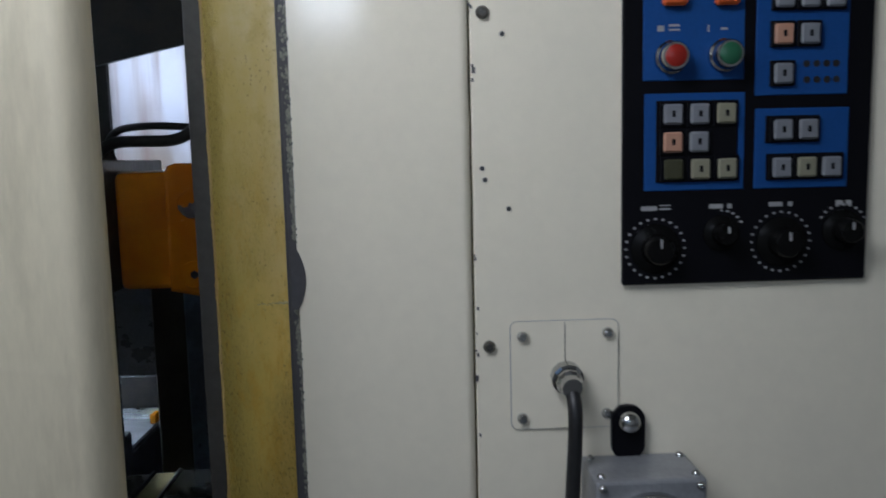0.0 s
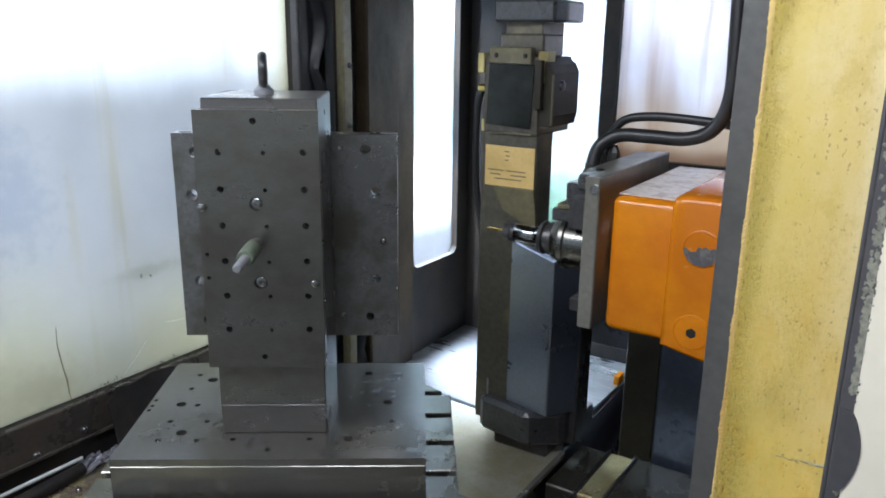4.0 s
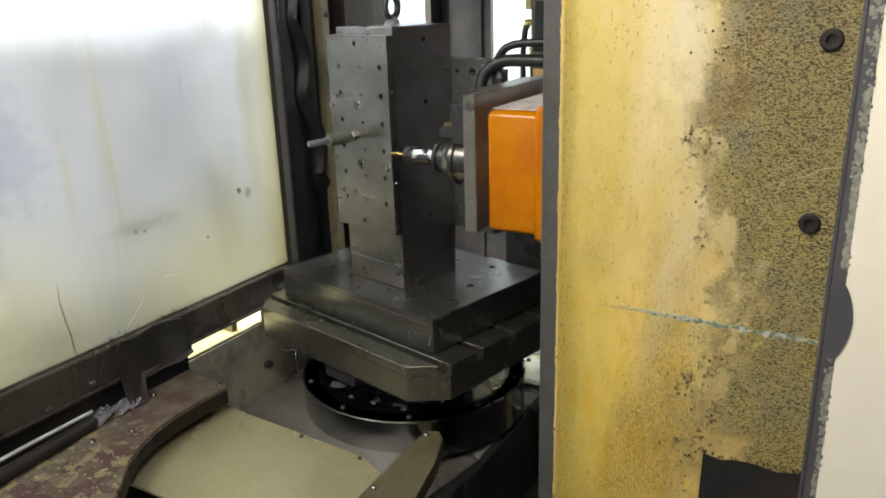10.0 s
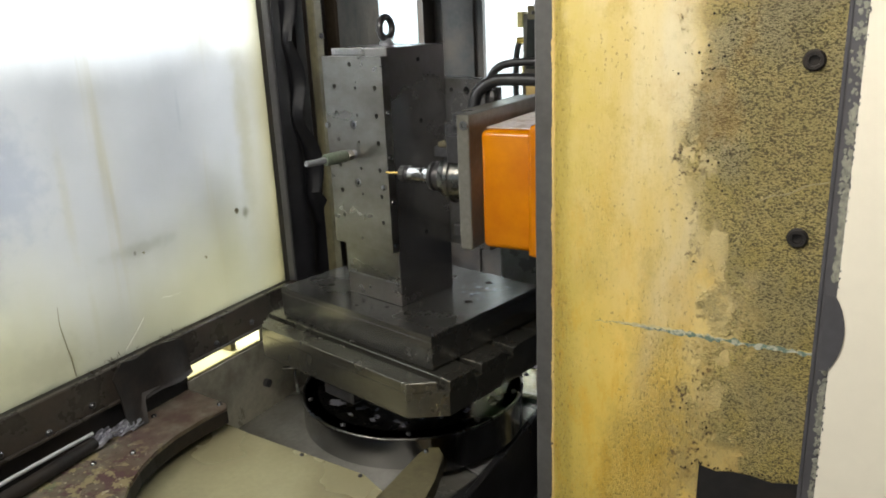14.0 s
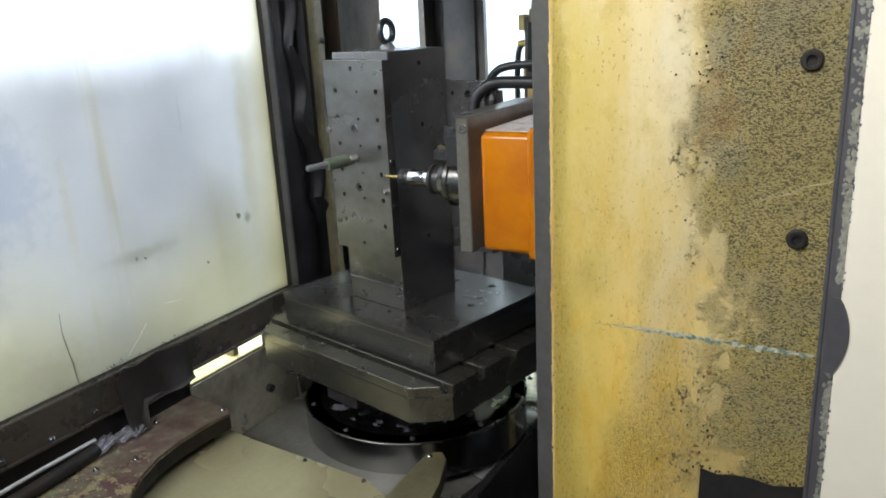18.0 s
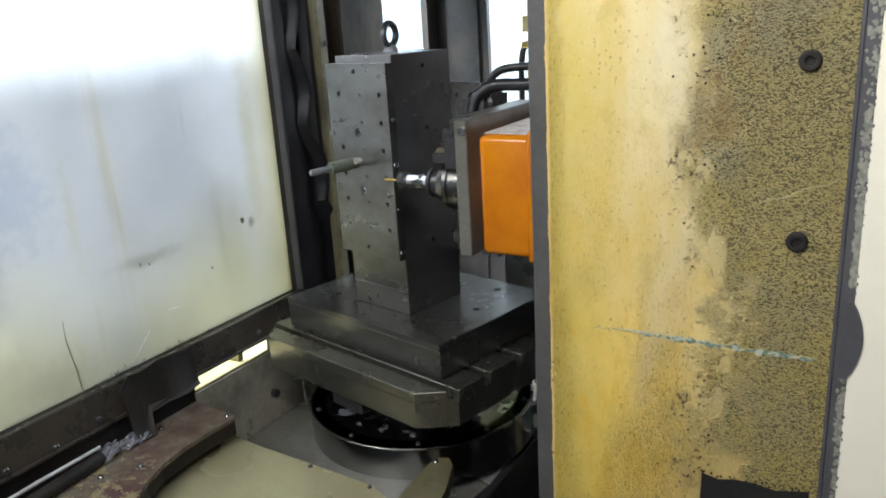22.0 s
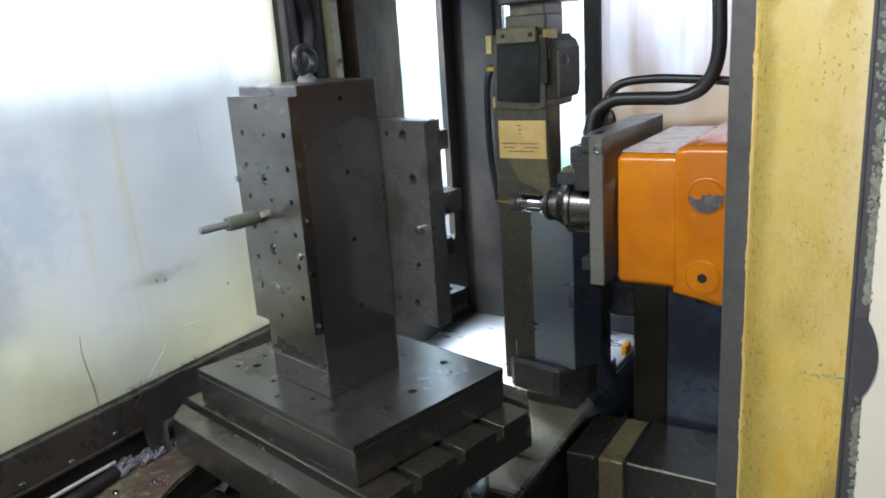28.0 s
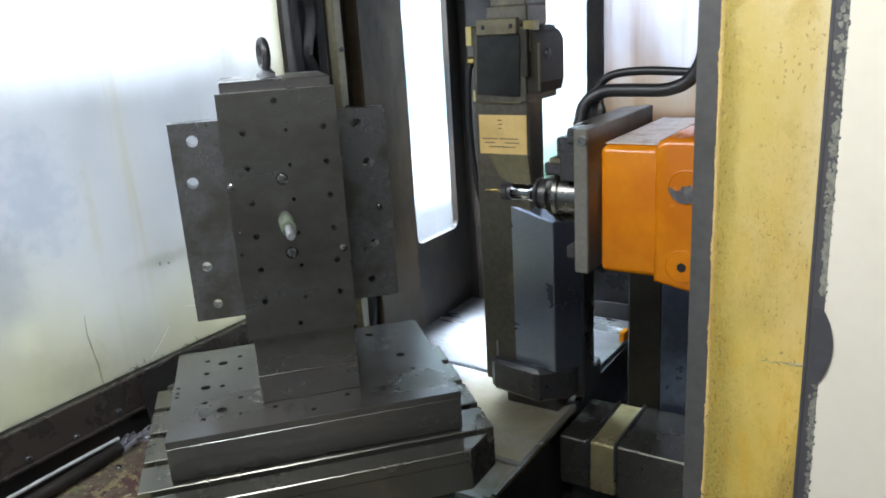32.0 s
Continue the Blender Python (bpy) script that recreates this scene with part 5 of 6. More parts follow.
for x, z, top in [(-0.062, 1.288, 0.0), (-0.064, 1.190, 0.0)]:
    boss = wpart("boss_cap", bm_lathe((x, 0.230, z), (x, -1, z), [(0, 0.0215), (0.0025, 0.0215), (0.003, 0.0205), (0.003, 0.0200), (0.0022, 0.0195), (0.0032, 0.0185)], 32), ORANGE, head, "", True)
    part("groove", bm_lathe((x, 0.2292, z), (x, -1, z), [(0, 0.0236), (0.0004, 0.0236), (0.0009, 0.0228), (0.0009, 0.0217)], 40), BROWN, boss, "dark joint round the cap", True)
    if z > 1.2:
        part("chipped_paint", bm_plate([(x - 0.0195, z + 0.000), (x - 0.0188, z - 0.006), (x - 0.014, z - 0.0135), (x - 0.006, z - 0.0185), (x + 0.004, z - 0.019), (x + 0.013, z - 0.0145), (x + 0.0188, z - 0.006), (x + 0.0195, z + 0.002), (x + 0.012, z + 0.003), (x + 0.010, z + 0.0005), (x + 0.004, z + 0.004), (x + 0.001, z + 0.001), (x - 0.003, z + 0.003), (x - 0.006, z - 0.003), (x - 0.012, z - 0.004), (x - 0.015, z - 0.001)], [], lambda u, v: (u, 0.2264, v), 0.0006, (0, 1, 0)), PRIMER, boss)
    else:
        part("socket", bm_cyl((x, 0.2268, z), (x, 0.2258, z), 0.006, n=6), HOLE, boss)
wpart("top_grime", bm_box(-0.168, 0.25, 1.3335, -0.088, 0.49, 1.335, 0.0005), GRIME, head, "oily grime on the top")
plate = wpart("nose_plate", bm_box(-0.206, 0.237, 1.163, -0.187, 0.50, 1.352, 0.0015), NOSE_PLATE, head)
part("socket_screw", bm_lathe((-0.1945, 0.2372, 1.338), (-0.1945, -1, 1.338), [(0, 0.0065), (0.002, 0.0062), (0.002, 0.0035), (0.0005, 0.003)], 14), CHROME, plate, "", True)
part("bracket_arm", bm_box(-0.232, 0.30, 1.325, -0.206, 0.50, 1.350, 0.002), NOSE_PLATE, plate)
wpart("seal_ring", bm_lathe((-0.171, 0.35, 1.25), (-1, 0.35, 1.25), [(0, 0.075), (0.012, 0.072), (0.0165, 0.06)], 40), ORANGE, head, "", True)
wpart("spindle_nose", bm_lathe((-0.206, 0.335, 1.243), (-1, 0.335, 1.243), [(0, 0.043), (0.010, 0.043), (0.012, 0.036), (0.052, 0.036), (0.054, 0.0385), (0.060, 0.0385), (0.063, 0.034), (0.070, 0.031), (0.075, 0.0285)], 44), NOSE, head, "", True)
for k in range(6):
    a = radians(60 * k + 20)
    wpart("nose_bolt", bm_lathe((-0.2161, 0.335 + 0.0395 * math.cos(a), 1.243 + 0.0395 * math.sin(a)), (-1, 0.335 + 0.0395 * math.cos(a), 1.243 + 0.0395 * math.sin(a)), [(0, 0.0038), (0.004, 0.0038), (0.004, 0.002), (0.002, 0.0018)], 10), DARK_STEEL, head, "", True)
tool = wpart("tool_holder", bm_lathe((-0.306, 0.335, 1.243), (-1, 0.335, 1.243), [(0, 0.0135), (0.002, 0.0125), (0.012, 0.0125), (0.0125, 0.0116), (0.014, 0.0116), (0.0145, 0.0125), (0.037, 0.0125), (0.039, 0.0118)], 40), CHROME, head, "", True)
part("gripper_flange", bm_lathe((-0.281, 0.335, 1.243), (-1, 0.335, 1.243), [(0, 0.0225), (0.004, 0.0238), (0.009, 0.0238), (0.011, 0.0195), (0.015, 0.0195), (0.017, 0.0232), (0.022, 0.0222), (0.025, 0.0140)], 40), DARK_STEEL, tool, "dark grooved flange", True)
part("lock_ring", bm_lathe((-0.3445, 0.335, 1.243), (-1, 0.335, 1.243), [(0, 0.0128), (0.0015, 0.0136), (0.004, 0.0136), (0.005, 0.0125)], 32), DARK_STEEL, tool, "", True)
part("collet_nut", bm_lathe((-0.345, 0.335, 1.243), (-1, 0.335, 1.243), [(0.0045, 0.0122), (0.006, 0.0138), (0.015, 0.0138), (0.0165, 0.0105), (0.018, 0.004)], 12), DARK_STEEL, tool)
part("drill", bm_lathe((-0.361, 0.335, 1.243), (-1, 0.335, 1.243), [(0, 0.0022), (0.028, 0.0022), (0.031, 0.0004)], 10), GOLD, tool, "gold coated drill", True)
for x, y, z, sx, sy, sz, m in [(-0.219, 0.285, 1.302, 0.012, 0.035, 0.020, DARK_STEEL), (-0.228, 0.30, 1.322, 0.016, 0.03, 0.014, DARK_STEEL), (-0.216, 0.29, 1.340, 0.009, 0.03, 0.010, DARK_STEEL), (-0.243, 0.282, 1.304, 0.013, 0.012, 0.004, OLIVE), (-0.248, 0.285, 1.293, 0.015, 0.014, 0.008, DARK_STEEL), (-0.215, 0.262, 1.186, 0.008, 0.012, 0.009, DARK_STEEL), (-0.214, 0.30, 1.222, 0.007, 0.02, 0.012, DARK_STEEL)]:
    wpart("nozzle_block", bm_box(x - sx, y - sy, z - sz, x + sx, y + sy, z + sz, 0.002), m, head)
wpart("hose", bm_tube([(-0.268, 0.41, 1.335), (-0.262, 0.415, 1.362), (-0.235, 0.42, 1.380), (-0.19, 0.42, 1.382), (-0.14, 0.42, 1.383), (-0.108, 0.42, 1.400), (-0.093, 0.42, 1.44), (-0.094, 0.42, 1.52), (-0.10, 0.42, 1.70), (-0.10, 0.42, 2.0)], 0.0095, 14), RUBBER, head, "", True)
wpart("hose", bm_tube([(-0.255, 0.44, 1.335), (-0.254, 0.44, 1.375), (-0.235, 0.44, 1.40), (-0.19, 0.44, 1.407), (-0.13, 0.44, 1.405), (-0.075, 0.44, 1.40), (-0.03, 0.44, 1.39)], 0.0062, 12), RUBBER, head, "", True)
wpart("hose_fitting", bm_lathe((-0.268, 0.41, 1.310), (-0.268, 0.41, 2), [(0, 0.013), (0.018, 0.013), (0.020, 0.011), (0.03, 0.011)], 6), DARK_STEEL, head)
wpart("hose_fitting", bm_lathe((-0.245, 0.43, 1.335), (-0.235, 0.43, 2), [(0, 0.009), (0.02, 0.009), (0.03, 0.004)], 8), DARK_STEEL, head)
column = wthing("machine_column", (0.0, 0.75, 0.5), "dark blue grey machine column behind the spindle head", "machine column")
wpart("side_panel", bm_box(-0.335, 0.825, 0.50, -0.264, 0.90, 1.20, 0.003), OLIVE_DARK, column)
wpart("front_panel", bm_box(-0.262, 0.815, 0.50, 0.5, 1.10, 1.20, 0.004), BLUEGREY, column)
wpart("slide", bm_box(-0.13, 0.50, 1.165, 0.4, 1.05, 1.32, 0.004), DARK_STEEL, column)
wpart("slot", bm_box(-0.205, 0.8125, 0.945, -0.155, 0.816, 0.962, 0.001), HOLE, column)
wpart("skirt", bm_box(-0.46, 0.90, 0.86, -0.335, 1.05, 1.16, 0.004), DARK_STEEL, column)

# ---- sliding guard ----
guard = wthing("sliding_guard", (0.2, 0.02, 0.2), "yellowed cream sheet guard with dirt, flaking paint and bolts", "guard")
wpart("sheet", bm_box(0.0205, 0.012, 0.2, 0.47, 0.020, 2.1, 0.002), GUARD, guard)
rng = random.Random(14)
bm = bmesh.new()
line = []
for k in range(700):
    z = 0.7 + 1.1 * k / 699
    w = 0.0003 + 0.0008 * rng.random() ** 2
    line.append([bm.verts.new((0.0202 - 1.2 * w * (k // 13 % 4 == 0) + rng.uniform(-0.0003, 0.0003), 0.0123, z)), bm.verts.new((0.0212 + w * 0.5, 0.0120 - 0.0009 * rng.random(), z)), bm.verts.new((0.0226 + w, 0.0120, z))])
for a, b in zip(line, line[1:]):
    for j in range(2):
        bm.faces.new((a[j], a[j + 1], b[j + 1], b[j]))
g = bmesh.ops.extrude_face_region(bm, geom=list(bm.faces))
for e in g["geom"]:
    if isinstance(e, bmesh.types.BMVert):
        e.co.y += 0.002
wpart("paint_bead", bm, YELLOW, guard, "ragged ridge of yellowed paint")
wpart("edge_strip", bm_box(0.000, 0.0185, 0.2, 0.030, 0.027, 2.1, 0.001), EDGE_GREY, guard, "grey steel edge strip")
for z in (1.435, 1.288, 1.62, 0.90):
    b = wpart("bolt", bm_lathe((0.242, 0.012, z), (0.242, -1, z), [(0, 0.0088), (0.0010, 0.0088), (0.0014, 0.0082), (0.0030, 0.0078), (0.0038, 0.0070), (0.0038, 0.0046), (0.0003, 0.0042)], 20), BLACK, guard, "black socket bolt", True)
wpart("dark_patch", bm_plate([(0.174, 1.049), (0.19, 1.046), (0.205, 1.0495), (0.221, 1.050), (0.24, 1.0475), (0.268, 1.054), (0.268, 0.80), (0.170, 0.80)], [], lambda u, v: (u, 0.0108, v), 0.0014, (0, 1, 0)), BLACK, guard, "black bare patch with a ragged upper edge")
# dark chips caught on the guard's edge, on the border of its dirt and above the patch
rng = random.Random(31)
bm = bmesh.new()
for k in range(150):
    if k < 18:
        x, z = 0.020 + rng.uniform(-0.002, 0.004), 1.18 - 0.38 * rng.random() ** 0.6
    elif k < 105:
        x, z = rng.gauss(0.166, 0.012), rng.choice([rng.gauss(1.43, 0.025), rng.gauss(1.43, 0.025), rng.gauss(1.35, 0.04), rng.gauss(1.08, 0.02)])
    else:
        x, z = rng.uniform(0.166, 0.262), 0
        z = 1.049 + 0.04 * (x - 0.172) + rng.uniform(-0.002, 0.003)
    s = rng.choice([0.0005, 0.0007, 0.0011])
    turn = rng.uniform(0, 3.1)
    ring = [(x + s * rng.uniform(0.6, 1.3) * math.cos(turn + 1.257 * j), z + s * rng.uniform(0.7, 1.6) * math.sin(turn + 1.257 * j)) for j in range(5)]
    base = [bm.verts.new((u, 0.0121, v)) for u, v in ring]
    tip = [bm.verts.new((x + 0.6 * (u - x), 0.0108 - s * 0.5, z + 0.6 * (v - z))) for u, v in ring]
    bm.faces.new(tip)
    for j in range(5):
        bm.faces.new((base[j], base[(j + 1) % 5], tip[(j + 1) % 5], tip[j]))
tagged(wpart("dirt", bm, BROWN, guard, "dark chips and dirt stuck to the paint"), kind="stuff")


def ribbon(points, y):
    """A thin uneven ribbon along (x, z, half width) points."""
    bm = bmesh.new()
    vs = [(bm.verts.new((x, y, z - w)), bm.verts.new((x, y, z + w))) for x, z, w in points]
    for (a, b), (c, e) in zip(vs, vs[1:]):
        bm.faces.new((a, c, e, b))
    g = bmesh.ops.extrude_face_region(bm, geom=list(bm.faces))
    for e in g["geom"]:
        if isinstance(e, bmesh.types.BMVert):
            e.co.y -= 0.0004
    return bm


rng = random.Random(9)
wpart("scuff", ribbon([(0.082 + 0.10 * k / 40, 1.1862 - 0.0006 * k / 40 + rng.uniform(-0.0006, 0.0006), 0.0030 * math.sin(math.pi * (k + 0.5) / 41) * rng.uniform(0.5, 1.1)) for k in range(41)], 0.0121), OLD_PAINT, guard, "pale scuffed paint along the scratch")
rng = random.Random(3)
wpart("scratch", ribbon([(0.066 + 0.197 * k / 60, 1.1848 - 0.0012 * k / 60 + rng.uniform(-0.0012, 0.0012), 0.0002 + 0.0030 * min(1, max(0, k - 8) / 18) * rng.uniform(0.1, 1.1)) for k in range(61)], 0.0119), SCRATCH, guard, "pale green scratch in the paint")
wpart("scratch", ribbon([(0.21 + 0.065 * k / 20, 1.318 + 0.026 * k / 20 + 0.0012 * math.sin(k * 0.7), 0.0003 + 0.0006 * rng.random()) for k in range(21)], 0.0119), OLD_PAINT, guard, "yellow scratch through the dirt")
wpart("scratch", ribbon([(0.195 + 0.02 * k / 10, 1.425 + 0.018 * k / 10, 0.0002 + 0.0004 * rng.random()) for k in range(11)], 0.0119), OLD_PAINT, guard, "yellow scratch through the dirt")

# ---- front panels: drawn at 1.05 times their size from the seam, set back here ----
def fx(x):
    return 0.3100 + (x - 0.3242) * 0.953


def fz(z):
    return 1.2685 + (z - 1.2696) * 0.953


def front_thing(name, base, label, category):
    ob = wthing(name, base, label, category)
    ob.matrix_world = Matrix.LocRotScale((fx(base[0]), base[1], fz(base[2])), None, (0.953, 0.953, 0.953))
    return ob


structure("front_panel", bm_box(0.3095, -0.006, 0.0, 1.6, 0.008, 2.15, 0.002), BEIGE, "beige enamelled front panel with screws", "panel")
bm = bm_box(0.1163, -0.012, 0.0, 0.3078, 0.003, 2.15)
bmesh.ops.bevel(bm, geom=[e for e in bm.edges if abs(e.verts[0].co.z - e.verts[1].co.z) > 1 and e.verts[0].co.x > 0.25 and e.verts[0].co.y < -0.01], offset=0.0105, segments=5, profile=0.5, affect="EDGES")
structure("front_cover", bm, BEIGE, "beige enamelled cover strip with a rounded edge", "panel", True)
structure("trim", bm_box(0.1020, 0.002, 0.0, 0.1056, 0.009, 2.15, 0.001), SLATE, "slate grey painted edge strip", "trim")
trim_flaked = structure("trim_flaked", bm_box(0.1058, -0.004, 0.0, 0.1162, 0.009, 2.15, 0.001), SLATE, "worn grey edge strip with flaking paint", "trim")
arc = [(0.1155 + 0.0095 * math.sin(math.pi * k / 12) ** 0.8, 1.249 - 0.067 * k / 12) for k in range(13)]
structure("trim_peeled", bm_plate(arc + [(0.109, 1.182), (0.109, 1.249)], [], lambda u, v: (u, -0.0135, v), 0.0012, (0, 1, 0)), SLATE, "bare grey patch where the paint has peeled", "trim")


def flakes(seed, count, place, size, y, stretch=1.4):
    """Loose ragged scraps of paint, each with a raised rim: place(rng) gives (x, z)."""
    rng = random.Random(seed)
    bm = bmesh.new()
    for k in range(count):
        x, z = place(rng)
        r = size * rng.uniform(0.35, 1.25)
        n = rng.randint(6, 9)
        turn = rng.uniform(0, 6.28)
        ring = [(x + r * rng.uniform(0.55, 1.2) * math.cos(turn + 6.2832 * i / n), z + stretch * r * rng.uniform(0.55, 1.2) * math.sin(turn + 6.2832 * i / n)) for i in range(n)]
        d = rng.uniform(0.0003, 0.0007)
        low = [bm.verts.new((u, y, v)) for u, v in ring]
        top = [bm.verts.new((x + 0.86 * (u - x), y - d, z + 0.86 * (v - z))) for u, v in ring]
        bm.faces.new(top)
        for i in range(n):
            bm.faces.new((low[i], low[(i + 1) % n], top[(i + 1) % n], top[i]))
    return bm


def flaked_band(rng):
    low, high, share = rng.choice([(1.26, 1.33, 0.35), (1.26, 1.33, 0.5), (1.33, 1.40, 0.7), (1.40, 1.56, 0.9), (1.12, 1.185, 0.6), (1.02, 1.13, 0.4), (0.86, 1.03, 0.5)])
    return 0.1064 + 0.0095 * (1 - share * rng.random() ** 1.4), rng.uniform(low, high)


part("paint_flake", flakes(41, 760, flaked_band, 0.0018, -0.0041), FLAKE, trim_flaked, "pale scraps of flaking paint")
part("rust_chip", flakes(42, 150, lambda g: (0.1163 + g.uniform(-0.0006, 0.0008), g.uniform(0.9, 1.6)), 0.0007, -0.0122, 2.2), PRIMER, trim_flaked, "dark chipped edge of the paint")
chips = bmesh.new()
rng = random.Random(8)
for k in range(26):
    z = rng.uniform(0.7, 1.75)
    s = rng.choice([0.0008, 0.0012, 0.002])
    x = fx(rng.choice([0.3245, 0.3265])) + rng.uniform(-0.0015, 0.003)
    bm_box(x - s, -0.0072, z - s * 1.6, x + s, -0.0058, z + s * 1.6, 0, 1, chips)
tagged(structure("trim_chips", chips, PRIMER, "dark paint chips along the seam", "trim"), kind="stuff")
for x, z in [(0.340, 1.126), (0.338, 1.509), (0.340, 0.76), (0.338, 1.86)]:
    structure("panel_screw", bm_screw((fx(x), -0.006, fz(z)), (0, -1, 0), 0.0072), NOSE, "steel domed panel screw", "screw", True)
for x, z in [(0.365, 1.288), (0.335, 1.335), (0.338, 1.322), (0.36, 1.485)]:
    structure("panel_plug", bm_cyl((fx(x), -0.006, fz(z)), (fx(x), -0.0075, fz(z)), 0.0027, n=12), DARK_STEEL, "small dark plug in the panel", "plug")
gland = front_thing("cable_plate", (0.43, -0.01, 1.03), "beige cover plate with four screws and a black cable", "cover plate")
# grey rim just wider than the plate, painting the shadow along its edges
wpart("plate_shade_rim", bm_plate(rect(0.3641, 1.0238, 0.4932, 1.1556, 0.009), [], lambda u, v: (u, -0.0066, v), 0.001, (0, 1, 0)), GREYCAST, gland)
wpart("plate", bm_plate(rect(0.365, 1.025, 0.492, 1.155, 0.008), [], lambda u, v: (u, -0.0085, v), 0.003, (0, 1, 0)), BEIGE, gland)
for x, z in [(0.379, 1.137), (0.480, 1.139), (0.378, 1.038), (0.479, 1.041)]:
    wpart("screw", bm_screw((x, -0.0085, z), (0, -1, 0), 0.0068), CHROME, gland, "", True)
wpart("plate_seam", bm_box(0.4285, -0.0092, 1.09, 0.4292, -0.0083, 1.153), BROWN, gland)
wpart("gland_nut", bm_lathe((0.430, -0.0085, 1.089), (0.434, -0.2, 1.060), [(0, 0.019), (0.012, 0.019), (0.014, 0.016), (0.022, 0.016), (0.026, 0.013), (0.036, 0.012)], 12), CHROME, gland)
wpart("cable", bm_tube([(0.432, -0.030, 1.080), (0.4325, -0.047, 1.064), (0.432, -0.051, 1.03), (0.429, -0.049, 0.96), (0.425, -0.046, 0.85), (0.424, -0.042, 0.6), (0.424, -0.03, 0.3)], 0.0085, 14), RUBBER, gland, "", True)
wheel = front_thing("handwheel_box", (0.53, -0.05, 0.9), "grey cast pulse generator box with a round dial", "control box")
wpart("box", bm_box(0.447, -0.085, 0.86, 0.572, -0.006, 0.990, 0.004, 2), GREYCAST, wheel)
wpart("dial_ring", bm_lathe((0.51, -0.085, 0.925), (0.51, -1, 0.925), [(0, 0.052), (0.008, 0.052), (0.010, 0.049), (0.010, 0.042), (0.006, 0.041)], 40), CHROME, wheel, "", True)
wpart("dial", bm_lathe((0.51, -0.088, 0.925), (0.51, -1, 0.925), [(0, 0.040), (0.014, 0.038), (0.016, 0.035)], 40), BLACK, wheel, "", True)
for x, z in [(0.455, 0.982), (0.564, 0.982), (0.455, 0.868), (0.564, 0.868)]:
    wpart("screw", bm_screw((x, -0.085, z), (0, -1, 0), 0.0048, 12), CHROME, wheel, "", True)
for x, y in [(0.456, -0.018), (0.563, -0.018), (0.456, -0.073), (0.563, -0.073)]:
    wpart("screw", bm_screw((x, y, 0.990), (0, 0, 1), 0.0048, 12), CHROME, wheel, "", True)
wpart("hook_plate", bm_plate(rect(0.483, 0.985, 0.523, 1.052, 0.018), [], lambda u, v: (u, -0.014, v), 0.007, (0, 1, 0)), CONTROL, wheel)
wpart("hook_knob", bm_lathe((0.503, -0.014, 1.033), (0.503, -1, 1.033), [(0, 0.013), (0.006, 0.0135), (0.012, 0.010), (0.015, 0.004)], 20), CHROME, wheel, "chrome knob", True)

# ---- control panel: u to the right and v down from its lower left corner, in key units of about 0.67 mm ----
panel = front_thing("control_panel", (0.64, -0.01, 1.2), "black control panel with blue fields, pale keys, lamps and dials", "control panel")


def V(p):
    return 1.2 + (500 - p) * 0.000640


def U(p, q):
    return 0.4955 + (p - 1098 - (500 - q) * 0.012) * 0.2855 / (426 + (500 - q) * 0.046)



def field(u0, v0, u1, v1, y, d, m, name, parent=panel, bevel=0.0008):
    bm = bm_box(U(u0, (v0 + v1) / 2), y - d, V(v1), U(u1, (v0 + v1) / 2), y, V(v0), bevel)
    return wpart(name, bm, m, parent) if parent is panel else part(name, bm, m, parent)


wpart("board", bm_box(0.4955, -0.014, 1.1955, 0.784, -0.006, 1.73, 0.002), CONTROL, panel)
for a in ((1138, 0, 1318, 143), (1338, 0, 1505, 172), (1138, 165, 1315, 337), (1333, 195, 1500, 337)):
    field(*a, -0.014, 0.0015, BLUE, "blue_field")
wpart("blue_field", bm_box(U(1138, 0), -0.0155, V(0) + 0.001, U(1318, 0), -0.014, 1.71, 0.0008), BLUE, panel)
wpart("blue_field", bm_box(U(1338, 0), -0.0155, V(0) + 0.001, U(1505, 0), -0.014, 1.71, 0.0008), BLUE, panel)
field(1158, 178, 1302, 322, -0.0155, 0.002, CONTROL, "key_bed")
field(1352, 208, 1448, 256, -0.0155, 0.002, CONTROL, "key_bed")
field(1352, 275, 1490, 322, -0.0155, 0.002, CONTROL, "key_bed")


def key(u, v, m):
    field(u - 22, v - 22, u + 22, v + 23, -0.0155, 0.0045, CONTROL, "key_bezel", panel, 0.001)
    k = field(u - 17, v - 17, u + 17, v + 19, -0.0185, 0.005, m, "key", panel, 0.0022)
    if m is not KEY_DARK:
        field(u - 3, v - 5, u + 3, v + 6, -0.0234, 0.0004, CONTROL, "key_mark", k, 0)
    return k


for u, v, m in [(1187, 201, KEY), (1234, 201, KEY), (1281, 201, KEY_OLD), (1186, 250, KEY_LIT), (1232, 250, KEY), (1187, 298, KEY_DARK), (1234, 298, KEY_OLD), (1281, 298, KEY_OLD),
                (1388, 3, KEY), (1434, 3, KEY), (1479, 3, KEY), (1385, 66, KEY_LIT), (1432, 66, KEY), (1383, 134, KEY), (1381, 232, KEY), (1426, 232, KEY), (1378, 299, KEY), (1422, 299, KEY_OLD), (1466, 299, KEY),
                (1388, -44, KEY), (1434, -44, KEY), (1388, -92, KEY), (1434, -92, KEY_OLD)]:
    key(u, v, m)
for u in (1428, 1446, 1464, 1481):
    for v in (118, 146):
        wpart("pilot_hole", bm_cyl((U(u, v), -0.0154, V(v)), (U(u, v), -0.0162, V(v)), 0.004, n=10), HOLE, panel)
for u in (1192, 1285):
    field(u - 22, -14, u + 22, 16, -0.0155, 0.010, ORANGE_LAMP, "lamp", panel, 0.003)
